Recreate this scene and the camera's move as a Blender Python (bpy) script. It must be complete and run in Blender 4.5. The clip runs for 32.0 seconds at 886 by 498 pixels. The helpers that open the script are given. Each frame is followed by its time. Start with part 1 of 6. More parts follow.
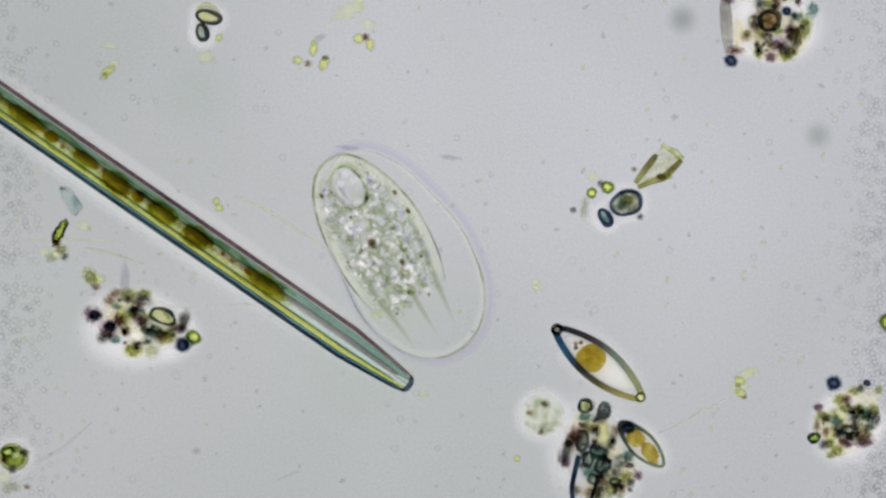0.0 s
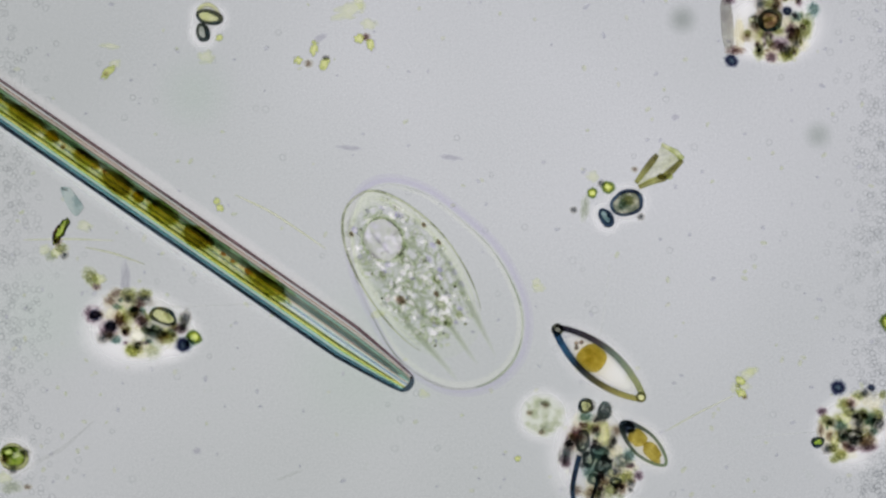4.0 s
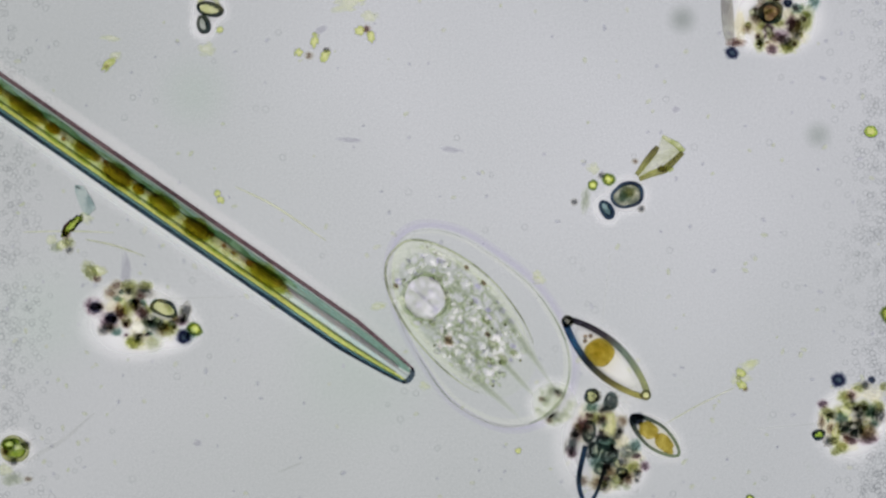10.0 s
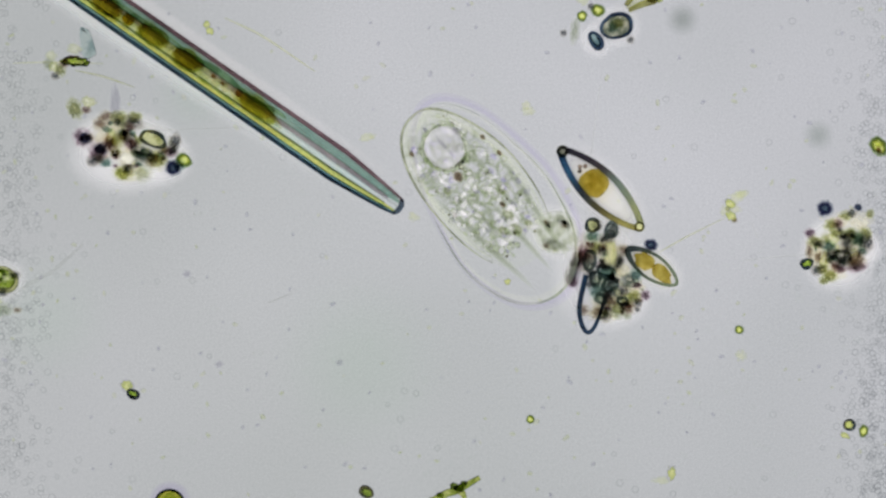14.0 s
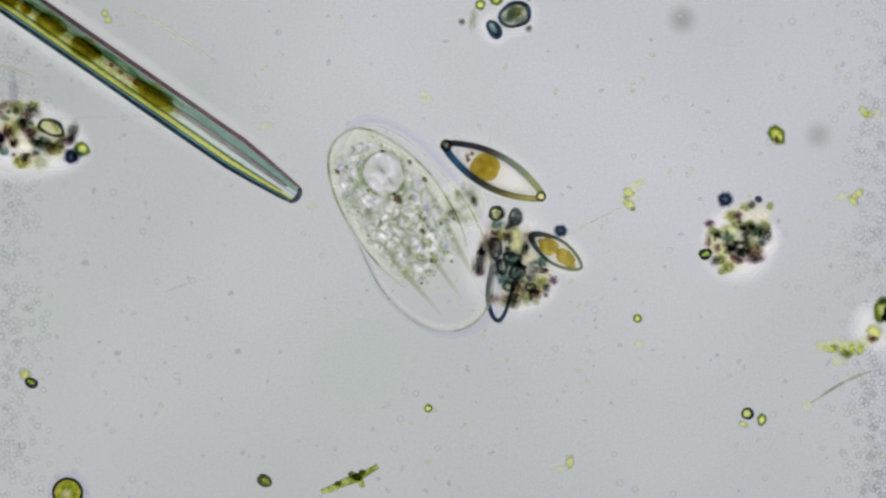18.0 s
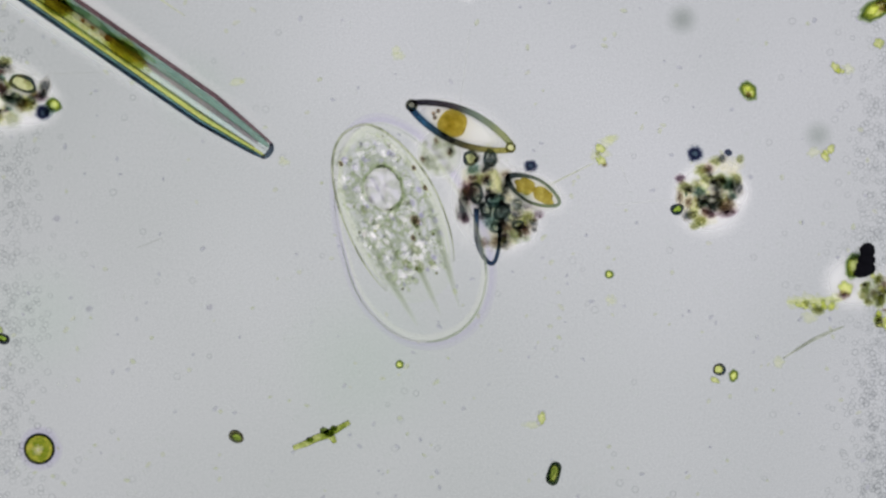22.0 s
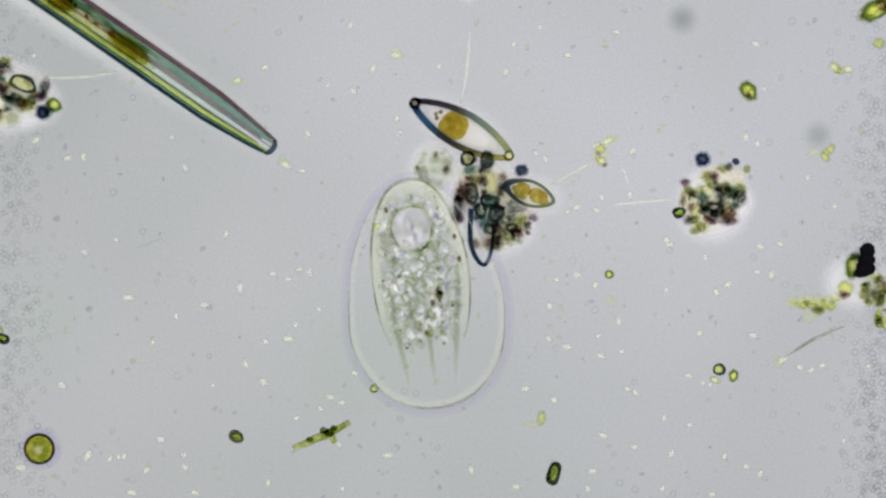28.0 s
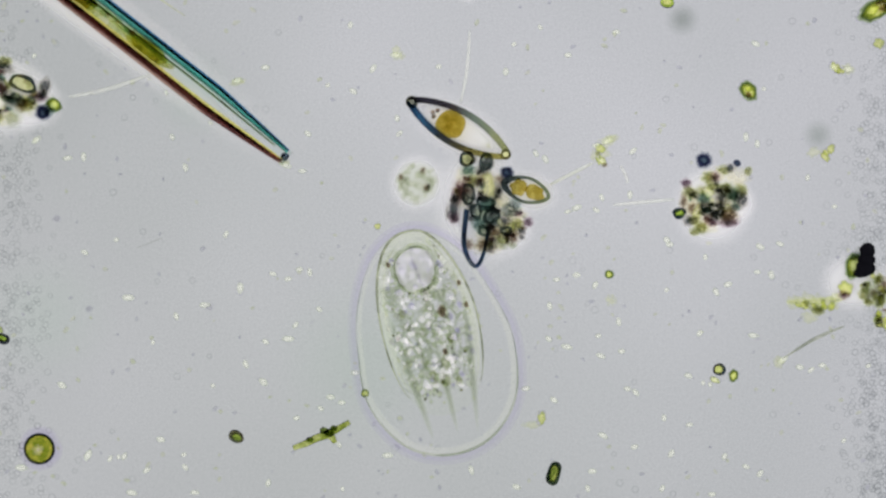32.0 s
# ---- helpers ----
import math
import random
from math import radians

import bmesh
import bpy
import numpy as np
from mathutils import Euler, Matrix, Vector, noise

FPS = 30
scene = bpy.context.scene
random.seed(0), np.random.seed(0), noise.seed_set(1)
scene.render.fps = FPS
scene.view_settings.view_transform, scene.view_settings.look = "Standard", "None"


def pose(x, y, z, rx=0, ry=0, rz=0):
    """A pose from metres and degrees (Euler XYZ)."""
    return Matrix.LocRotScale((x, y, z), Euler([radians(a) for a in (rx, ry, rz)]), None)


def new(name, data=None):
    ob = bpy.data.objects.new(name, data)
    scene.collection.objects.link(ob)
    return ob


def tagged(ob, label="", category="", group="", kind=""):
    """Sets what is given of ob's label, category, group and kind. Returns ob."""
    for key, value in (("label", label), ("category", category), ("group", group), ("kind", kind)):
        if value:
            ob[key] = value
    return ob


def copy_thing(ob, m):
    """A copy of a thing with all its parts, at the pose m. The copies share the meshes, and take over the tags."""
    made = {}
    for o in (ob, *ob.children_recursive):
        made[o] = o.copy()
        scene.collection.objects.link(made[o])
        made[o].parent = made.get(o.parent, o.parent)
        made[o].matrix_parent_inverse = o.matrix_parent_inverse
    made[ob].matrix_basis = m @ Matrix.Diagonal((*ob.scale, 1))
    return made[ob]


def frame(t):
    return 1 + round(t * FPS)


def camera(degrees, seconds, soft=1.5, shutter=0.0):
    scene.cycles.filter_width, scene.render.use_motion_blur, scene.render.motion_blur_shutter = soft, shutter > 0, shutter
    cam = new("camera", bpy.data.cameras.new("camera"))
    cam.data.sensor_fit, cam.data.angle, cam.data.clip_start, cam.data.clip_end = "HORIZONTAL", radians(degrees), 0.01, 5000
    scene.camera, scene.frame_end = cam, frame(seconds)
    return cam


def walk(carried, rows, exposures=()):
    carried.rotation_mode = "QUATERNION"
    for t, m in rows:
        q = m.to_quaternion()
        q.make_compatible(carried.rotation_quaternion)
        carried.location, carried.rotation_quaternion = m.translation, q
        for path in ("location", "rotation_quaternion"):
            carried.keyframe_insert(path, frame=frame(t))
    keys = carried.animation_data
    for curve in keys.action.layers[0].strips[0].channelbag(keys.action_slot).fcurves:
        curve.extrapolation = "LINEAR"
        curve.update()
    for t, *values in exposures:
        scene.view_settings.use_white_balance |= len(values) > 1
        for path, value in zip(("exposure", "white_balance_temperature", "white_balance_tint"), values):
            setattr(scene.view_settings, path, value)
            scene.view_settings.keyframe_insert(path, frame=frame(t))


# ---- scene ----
# A drop of pond water under a microscope. 1 m stands for roughly 0.15 mm; plan units are thousandths:
# u to the right and v downwards from the corner of the first view, z up from the slide.


def P(u, v, z=0.0):
    return Vector(((u - 784) / 1000, (441 - v) / 1000, z / 1000))


def lay(u, v, z=0.0, turn=0.0, roll=0.0):
    """A pose on the slide: plan place, turn clockwise as seen from above, roll about the long axis, in degrees."""
    p = P(u, v, z)
    return pose(p.x, p.y, p.z, 0, 0, -turn) @ pose(0, 0, 0, roll)


# ---- camera ----
cam = camera(8.0, 32.0, soft=2.5)
H = 0.784 / math.tan(radians(4.0))
STAGE = [
    (0.0, 0, 0), (3.0, 1, 0), (6.0, 1, 0), (9.0, 1, 0), (9.4, 2, 0), (9.6, 3, -2), (10.0, 2, -14), (10.5, 1, -18), (11.0, -1, -46),
    (11.5, -3, -90), (12.0, -6, -145), (12.5, -12, -216), (13.0, -14, -260), (13.5, -16, -292), (14.0, -17, -313),
    (14.5, -24, -343), (16.5, -56, -341), (17.0, -83, -339), (17.5, -121, -336), (18.0, -197, -333), (18.5, -227, -331),
    (19.0, -237, -330), (19.5, -238, -330), (20.0, -239, -371), (20.5, -246, -411), (21.0, -247, -411), (32.0, -247, -411)]
PATH = [(t, -x / 1000, y / 1000) for t, x, y in STAGE]
walk(cam, [(t, pose(x, y, H)) for t, x, y in PATH])

# ---- light: the microscope's lamp below, an unseen added fill above ----
LAMP_Z = -3.0
world = bpy.data.worlds.new("added_fill")
world.use_nodes = True
# fill added so pale scattering matter can outshine the lit field
world.node_tree.nodes["Background"].inputs[0].default_value = (1.0, 0.99, 0.97, 1)
world.node_tree.nodes["Background"].inputs[1].default_value = 1.1
scene.world = world
scene.view_settings.exposure = 0.0


# ---- materials ----
def nodes_of(name):
    m = bpy.data.materials.new(name)
    m.use_nodes = True
    nt = m.node_tree
    nt.nodes.clear()
    out = nt.nodes.new("ShaderNodeOutputMaterial")
    return m, nt, out


def noise_node(nt, scale, detail=3.0, rough=0.55, coords="Object", own=False, plan=False):
    """Noise in the object's own space; own: another patch of it for each object; plan: the same all the way up."""
    tc = nt.nodes.new("ShaderNodeTexCoord")
    n = nt.nodes.new("ShaderNodeTexNoise")
    n.inputs["Scale"].default_value, n.inputs["Detail"].default_value = scale, detail
    n.inputs["Roughness"].default_value = rough
    source = tc.outputs[coords]
    if plan:
        flat = nt.nodes.new("ShaderNodeMapping")
        flat.inputs["Scale"].default_value = (1, 1, 0)
        nt.links.new(source, flat.inputs["Vector"])
        source = flat.outputs[0]
    if own:
        oi = nt.nodes.new("ShaderNodeObjectInfo")
        add = nt.nodes.new("ShaderNodeVectorMath")
        add.operation = "MULTIPLY_ADD"
        add.inputs[1].default_value = (1, 1, 1)
        nt.links.new(source, add.inputs[0])
        far = nt.nodes.new("ShaderNodeMath")
        far.operation = "MULTIPLY"
        far.inputs[1].default_value = 9.0
        nt.links.new(oi.outputs["Random"], far.inputs[0])
        nt.links.new(far.outputs[0], add.inputs[2])
        nt.links.new(add.outputs[0], n.inputs["Vector"])
    else:
        nt.links.new(source, n.inputs["Vector"])
    return n


def mixed(nt, fac, a, b):
    """A colour between a and b by a noise socket, stretched to its whole range."""
    r = nt.nodes.new("ShaderNodeValToRGB")
    r.color_ramp.elements[0].position, r.color_ramp.elements[1].position = 0.34, 0.66
    r.color_ramp.elements[0].color, r.color_ramp.elements[1].color = (*a, 1), (*b, 1)
    nt.links.new(fac, r.inputs[0])
    return r.outputs[0]


def matter(name, tint, tint2=None, ior=1.2, haze=0.0, haze_col=(0.85, 0.87, 0.78), scale=40.0, bump=0.0, rough=0.0, vary=0.0, crisp=0.0):
    """See-through living or mineral matter: light passes and bends (ior above 1), is tinted twice on its way through,
    and a share (haze) is scattered."""
    m, nt, out = nodes_of(name)
    tint2 = tint2 or tuple(c * 0.8 for c in tint)
    n = noise_node(nt, scale, own=True)
    fac = n.outputs["Fac"]
    if crisp:
        band = nt.nodes.new("ShaderNodeMapRange")
        band.inputs["From Min"].default_value, band.inputs["From Max"].default_value = 0.5 - crisp, 0.5 + crisp
        nt.links.new(fac, band.inputs["Value"])
        fac = band.outputs[0]
    col = mixed(nt, fac, [c ** 0.5 for c in tint], [c ** 0.5 for c in tint2])
    if vary:
        oi = nt.nodes.new("ShaderNodeObjectInfo")
        hsv = nt.nodes.new("ShaderNodeHueSaturation")
        mr = nt.nodes.new("ShaderNodeMapRange")
        mr.inputs["To Min"].default_value, mr.inputs["To Max"].default_value = 1 - vary, 1 + vary
        nt.links.new(oi.outputs["Random"], mr.inputs["Value"])
        nt.links.new(mr.outputs[0], hsv.inputs["Value"])
        nt.links.new(col, hsv.inputs["Color"])
        col = hsv.outputs[0]
    if ior > 1.0:
        main = nt.nodes.new("ShaderNodeBsdfRefraction")
        main.inputs["IOR"].default_value, main.inputs["Roughness"].default_value = ior, rough
        if bump:
            n2 = noise_node(nt, scale * 2.0, 2.0, own=True)
            b = nt.nodes.new("ShaderNodeBump")
            b.inputs["Strength"].default_value, b.inputs["Distance"].default_value = bump, 0.01
            nt.links.new(n2.outputs["Fac"], b.inputs["Height"])
            nt.links.new(b.outputs[0], main.inputs["Normal"])
    else:
        main = nt.nodes.new("ShaderNodeBsdfTransparent")
    nt.links.new(col, main.inputs["Color"])
    last = main
    if haze:
        d = nt.nodes.new("ShaderNodeBsdfDiffuse")
        d.inputs["Color"].default_value = (*haze_col, 1)
        mx = nt.nodes.new("ShaderNodeMixShader")
        mx.inputs[0].default_value = haze
        nt.links.new(main.outputs[0], mx.inputs[1])
        nt.links.new(d.outputs[0], mx.inputs[2])
        last = mx
    nt.links.new(last.outputs[0], out.inputs[0])
    return m


def plain(name, a, b, scale, rough=0.8):
    m, nt, out = nodes_of(name)
    n = noise_node(nt, scale)
    p = nt.nodes.new("ShaderNodeBsdfPrincipled")
    p.inputs["Roughness"].default_value, p.inputs["Specular IOR Level"].default_value = rough, 0.1
    nt.links.new(mixed(nt, n.outputs["Fac"], a, b), p.inputs["Base Color"])
    nt.links.new(p.outputs[0], out.inputs[0])
    return m


def lamp_matter():
    """The lit ground glass of the lamp: cloudy at a large scale, grainy at a small one."""
    m, nt, out = nodes_of("lit_ground_glass")
    big = noise_node(nt, 0.9, 2.0)
    fine = noise_node(nt, 330.0, 2.0)
    col = mixed(nt, big.outputs["Fac"], (0.545, 0.545, 0.575), (0.480, 0.490, 0.505))
    # uneven lamp light put into the colour: dimmer towards the lower left
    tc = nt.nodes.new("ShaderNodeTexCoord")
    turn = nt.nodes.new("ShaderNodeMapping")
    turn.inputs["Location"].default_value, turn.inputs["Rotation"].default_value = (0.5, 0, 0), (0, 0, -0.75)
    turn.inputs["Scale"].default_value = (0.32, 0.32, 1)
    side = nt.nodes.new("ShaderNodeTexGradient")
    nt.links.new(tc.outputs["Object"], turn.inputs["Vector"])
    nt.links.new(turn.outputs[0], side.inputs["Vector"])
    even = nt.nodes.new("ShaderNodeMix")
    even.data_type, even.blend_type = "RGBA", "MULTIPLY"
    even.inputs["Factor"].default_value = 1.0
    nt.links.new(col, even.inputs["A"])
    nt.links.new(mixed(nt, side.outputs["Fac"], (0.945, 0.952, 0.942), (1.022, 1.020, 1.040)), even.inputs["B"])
    # lens vignette painted into the lamp colour, dimmer away from the middle
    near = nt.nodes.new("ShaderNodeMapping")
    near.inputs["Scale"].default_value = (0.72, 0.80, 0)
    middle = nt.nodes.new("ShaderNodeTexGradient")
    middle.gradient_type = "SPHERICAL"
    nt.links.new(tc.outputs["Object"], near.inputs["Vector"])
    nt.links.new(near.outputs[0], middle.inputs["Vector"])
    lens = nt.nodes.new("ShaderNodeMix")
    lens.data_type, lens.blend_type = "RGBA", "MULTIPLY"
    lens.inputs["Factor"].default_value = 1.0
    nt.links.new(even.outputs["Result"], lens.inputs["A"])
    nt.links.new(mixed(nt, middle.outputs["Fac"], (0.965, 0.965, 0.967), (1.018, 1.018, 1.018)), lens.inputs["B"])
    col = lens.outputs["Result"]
    mr = nt.nodes.new("ShaderNodeMapRange")
    mr.inputs["From Min"].default_value, mr.inputs["From Max"].default_value = 0.25, 0.75
    mr.inputs["To Min"].default_value, mr.inputs["To Max"].default_value = 0.75, 1.25
    nt.links.new(fine.outputs["Fac"], mr.inputs["Value"])
    e = nt.nodes.new("ShaderNodeEmission")
    nt.links.new(col, e.inputs["Color"])
    nt.links.new(mr.outputs[0], e.inputs["Strength"])
    nt.links.new(e.outputs[0], out.inputs[0])
    return m


def soft_dust(name, dark):
    """A blurred dust speck: densest in its middle."""
    m, nt, out = nodes_of(name)
    tc = nt.nodes.new("ShaderNodeTexCoord")
    g = nt.nodes.new("ShaderNodeTexGradient")
    g.gradient_type = "SPHERICAL"
    nt.links.new(tc.outputs["Object"], g.inputs["Vector"])
    r = nt.nodes.new("ShaderNodeValToRGB")
    r.color_ramp.interpolation = "EASE"
    r.color_ramp.elements[0].color, r.color_ramp.elements[1].color = (1, 1, 1, 1), (dark, dark * 1.05, dark, 1)
    nt.links.new(g.outputs["Fac"], r.inputs[0])
    t = nt.nodes.new("ShaderNodeBsdfTransparent")
    nt.links.new(r.outputs[0], t.inputs["Color"])
    nt.links.new(t.outputs[0], out.inputs[0])
    return m


def soft_glow_matter(name, full, dense, colour=(0.97, 0.95, 1.0)):
    """Pale scatter that fades out to its rim, painting bright halos and patches; full: the share of the radius from the
    rim at which it is at its thickest.
    """
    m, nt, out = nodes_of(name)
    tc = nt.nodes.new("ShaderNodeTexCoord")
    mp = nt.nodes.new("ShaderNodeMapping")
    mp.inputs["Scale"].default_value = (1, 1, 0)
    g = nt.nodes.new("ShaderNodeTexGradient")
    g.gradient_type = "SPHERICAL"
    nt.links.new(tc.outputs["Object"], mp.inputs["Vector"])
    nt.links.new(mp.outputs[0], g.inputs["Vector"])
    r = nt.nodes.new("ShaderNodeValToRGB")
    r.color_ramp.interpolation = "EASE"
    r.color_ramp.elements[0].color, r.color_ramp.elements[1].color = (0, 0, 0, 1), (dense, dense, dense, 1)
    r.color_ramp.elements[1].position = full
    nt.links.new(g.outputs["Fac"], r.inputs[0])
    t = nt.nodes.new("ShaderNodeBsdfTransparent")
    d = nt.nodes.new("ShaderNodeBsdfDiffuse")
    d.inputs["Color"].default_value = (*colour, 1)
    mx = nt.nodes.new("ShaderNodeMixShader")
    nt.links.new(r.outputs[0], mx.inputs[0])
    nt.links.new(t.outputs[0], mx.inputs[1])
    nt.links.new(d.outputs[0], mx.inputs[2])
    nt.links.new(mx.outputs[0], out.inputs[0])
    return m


def soft_matter(name, stops, glow=(), glow_col=(1.0, 1.0, 0.95), rag=0.45, coarse=1.7, fleck=0.0):
    """A soft-edged grain: its density runs from rim (0) to middle (1) and is ragged by noise.
    stops: the tint of the light that passes; glow: the share that is scattered."""
    m, nt, out = nodes_of(name)
    tc = nt.nodes.new("ShaderNodeTexCoord")
    mp = nt.nodes.new("ShaderNodeMapping")
    mp.inputs["Scale"].default_value = (1, 1, 0)
    nt.links.new(tc.outputs["Object"], mp.inputs["Vector"])
    n = noise_node(nt, coarse, 3.0, 0.6, own=True, plan=True)
    sub = nt.nodes.new("ShaderNodeVectorMath")
    sub.operation = "SUBTRACT"
    sub.inputs[1].default_value = (0.5, 0.5, 0.5)
    nt.links.new(n.outputs["Color"], sub.inputs[0])
    mad = nt.nodes.new("ShaderNodeVectorMath")
    mad.operation = "MULTIPLY_ADD"
    mad.inputs[1].default_value = (rag, rag, 0)
    nt.links.new(sub.outputs[0], mad.inputs[0])
    nt.links.new(mp.outputs[0], mad.inputs[2])
    g = nt.nodes.new("ShaderNodeTexGradient")
    g.gradient_type = "SPHERICAL"
    nt.links.new(mad.outputs[0], g.inputs["Vector"])
    fine = noise_node(nt, coarse * 2.2, 2.0, 0.6, own=True, plan=True)
    mottle = nt.nodes.new("ShaderNodeMapRange")
    mottle.inputs["From Min"].default_value, mottle.inputs["From Max"].default_value = 0.3, 0.7
    mottle.inputs["To Min"].default_value, mottle.inputs["To Max"].default_value = 1 - 1.3 * fleck, 1 + 0.4 * fleck
    nt.links.new(fine.outputs["Fac"], mottle.inputs["Value"])
    dense = nt.nodes.new("ShaderNodeMath")
    dense.operation = "MULTIPLY"
    nt.links.new(g.outputs["Fac"], dense.inputs[0])
    nt.links.new(mottle.outputs[0], dense.inputs[1])

    def ramp(rows):
        r = nt.nodes.new("ShaderNodeValToRGB")
        e = r.color_ramp.elements
        while len(e) < len(rows):
            e.new(0.5)
        for k, (at, col) in enumerate(rows):
            e[k].position, e[k].color = at, (*col, 1)
        nt.links.new(dense.outputs[0], r.inputs[0])
        return r.outputs[0]
    t = nt.nodes.new("ShaderNodeBsdfTransparent")
    nt.links.new(ramp([(0.0, (1, 1, 1)), (0.07, (1, 1, 1))] + list(stops)), t.inputs["Color"])
    last = t
    if glow:
        d = nt.nodes.new("ShaderNodeBsdfDiffuse")
        d.inputs["Color"].default_value = (*glow_col, 1)
        mx = nt.nodes.new("ShaderNodeMixShader")
        nt.links.new(ramp([(at, (q, q, q)) for at, q in glow]), mx.inputs[0])
        nt.links.new(t.outputs[0], mx.inputs[1])
        nt.links.new(d.outputs[0], mx.inputs[2])
        last = mx
    nt.links.new(last.outputs[0], out.inputs[0])
    return m


def pane_matter():
    m, nt, out = nodes_of("slide_glass")
    g = nt.nodes.new("ShaderNodeBsdfGlass")
    g.inputs["IOR"].default_value, g.inputs["Roughness"].default_value = 1.14, 0.0
    g.inputs["Color"].default_value = (0.995, 1.0, 0.995, 1)
    nt.links.new(g.outputs[0], out.inputs[0])
    return m


GLASS = pane_matter()
LIT = lamp_matter()
BLACK_PAINT = plain("black_paint", (0.012, 0.012, 0.013), (0.02, 0.02, 0.02), 6.0, 0.9)
DARK = matter("dark_grain", (0.20, 0.25, 0.26), (0.02, 0.03, 0.05), 1.25, scale=60, vary=0.3, bump=0.5)
BROWN = matter("brown_grain", (0.72, 0.60, 0.48), (0.24, 0.17, 0.15), 1.28, scale=70, vary=0.2, bump=0.5)
OLIVE = matter("olive_grain", (0.90, 0.92, 0.54), (0.40, 0.42, 0.16), 1.30, scale=70, vary=0.2, bump=0.5)
TEAL = matter("teal_grain", (0.72, 0.88, 0.84), (0.20, 0.34, 0.36), 1.32, scale=70, vary=0.2, bump=0.5)
STRAW = matter("straw_grain", (1.0, 1.0, 0.72), (0.76, 0.80, 0.40), 1.22, haze=0.10, haze_col=(0.9, 0.9, 0.55), scale=70, vary=0.1, bump=0.4)
GREEN = matter("green_grain", (0.86, 1.0, 0.22), (0.24, 0.40, 0.04), 1.22, scale=70, vary=0.15, bump=0.5)
GREY = matter("grey_film", (0.94, 0.96, 0.88), (0.62, 0.65, 0.58), 1.16, scale=60, vary=0.1, bump=0.3)
SILICA = matter("clear_silica", (1.0, 1.0, 1.0), (0.97, 0.97, 1.0), 1.02, scale=15)
RIM = matter("dark_silica_rim", (0.02, 0.05, 0.09), (0.26, 0.23, 0.10), 1.22, scale=22, bump=0.5)
RIM_BLUE = matter("blue_silica_rim", (0.10, 0.19, 0.30), (0.02, 0.03, 0.06), 1.16, scale=24, bump=0.5)
PLASTID = matter("golden_plastid", (0.80, 0.54, 0.07), (0.54, 0.36, 0.03), 1.02, scale=52)
PLASTID_DARK = matter("olive_brown_plastid", (0.98, 0.88, 0.34), (0.58, 0.49, 0.12), 1.02, scale=44)


# bright optical halos, painted as pale see-through lenses
HALO_PALE = soft_glow_matter("pale_slime", 0.55, 0.42)
HALO_BAND = soft_glow_matter("pale_halo_sheath", 0.6, 0.54)
GLOW_BRIGHT = soft_glow_matter("bright_glow", 0.5, 0.74, (1.0, 0.99, 1.0))
HALO_WHITE = soft_glow_matter("white_halo", 0.42, 0.34, (1.0, 0.99, 1.0))
HALO_PINK = soft_glow_matter("pale_pink_halo", 0.6, 0.22, (1.0, 0.92, 0.97))
WHITE = matter("white_strand", (0.98, 0.98, 0.96), (0.93, 0.95, 0.92), 1.0, haze=0.22, haze_col=(0.95, 0.96, 0.92), scale=30)
MICROBE = matter("bright_microbe", (1.0, 1.0, 0.97), (0.95, 0.98, 0.88), 1.0, haze=0.30, haze_col=(0.96, 1.0, 0.90), scale=60, vary=0.06)
YOUNG = matter("yellow_green_scrap", (1.0, 1.0, 0.42), (0.66, 0.76, 0.18), 1.16, haze=0.16, haze_col=(1.0, 1.0, 0.45), scale=70, vary=0.12)
FADED = matter("faded_scrap", (1.0, 1.0, 0.84), (0.86, 0.89, 0.62), 1.05, haze=0.06, haze_col=(1.0, 1.0, 0.8), scale=60, vary=0.06)
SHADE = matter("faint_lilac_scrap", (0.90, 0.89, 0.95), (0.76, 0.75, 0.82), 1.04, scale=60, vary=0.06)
MURK = matter("murk_grain", (0.20, 0.24, 0.24), (0.05, 0.07, 0.08), 1.1, scale=60)
CREAM = matter("cream_grain", (1.0, 0.97, 0.84), (0.9, 0.86, 0.7), 1.0, haze=0.2, scale=60)
PLUM = matter("plum_grain", (0.30, 0.20, 0.24), (0.14, 0.09, 0.12), 1.1, scale=60)
INK = matter("ink_blue_grain", (0.02, 0.03, 0.06), (0.10, 0.15, 0.19), 1.2, scale=70, vary=0.3)


# ---- mesh helpers ----
def mesh_of(name, bm, material, smooth=True):
    bmesh.ops.recalc_face_normals(bm, faces=bm.faces)
    me = bpy.data.meshes.new(name)
    bm.to_mesh(me)
    bm.free()
    me.materials.append(material)
    for p in me.polygons:
        p.use_smooth = smooth
    return me


def part(name, bm, material, parent, label="", smooth=True):
    ob = new(name, mesh_of(name, bm, material, smooth))
    ob.parent = parent
    return tagged(ob, label)


def thing(name, u, v, z, label, category, group="", turn=0.0):
    ob = new(name)
    ob.empty_display_size = 0.02
    ob.matrix_basis = lay(u, v, z, turn)
    return tagged(ob, label, category, group)


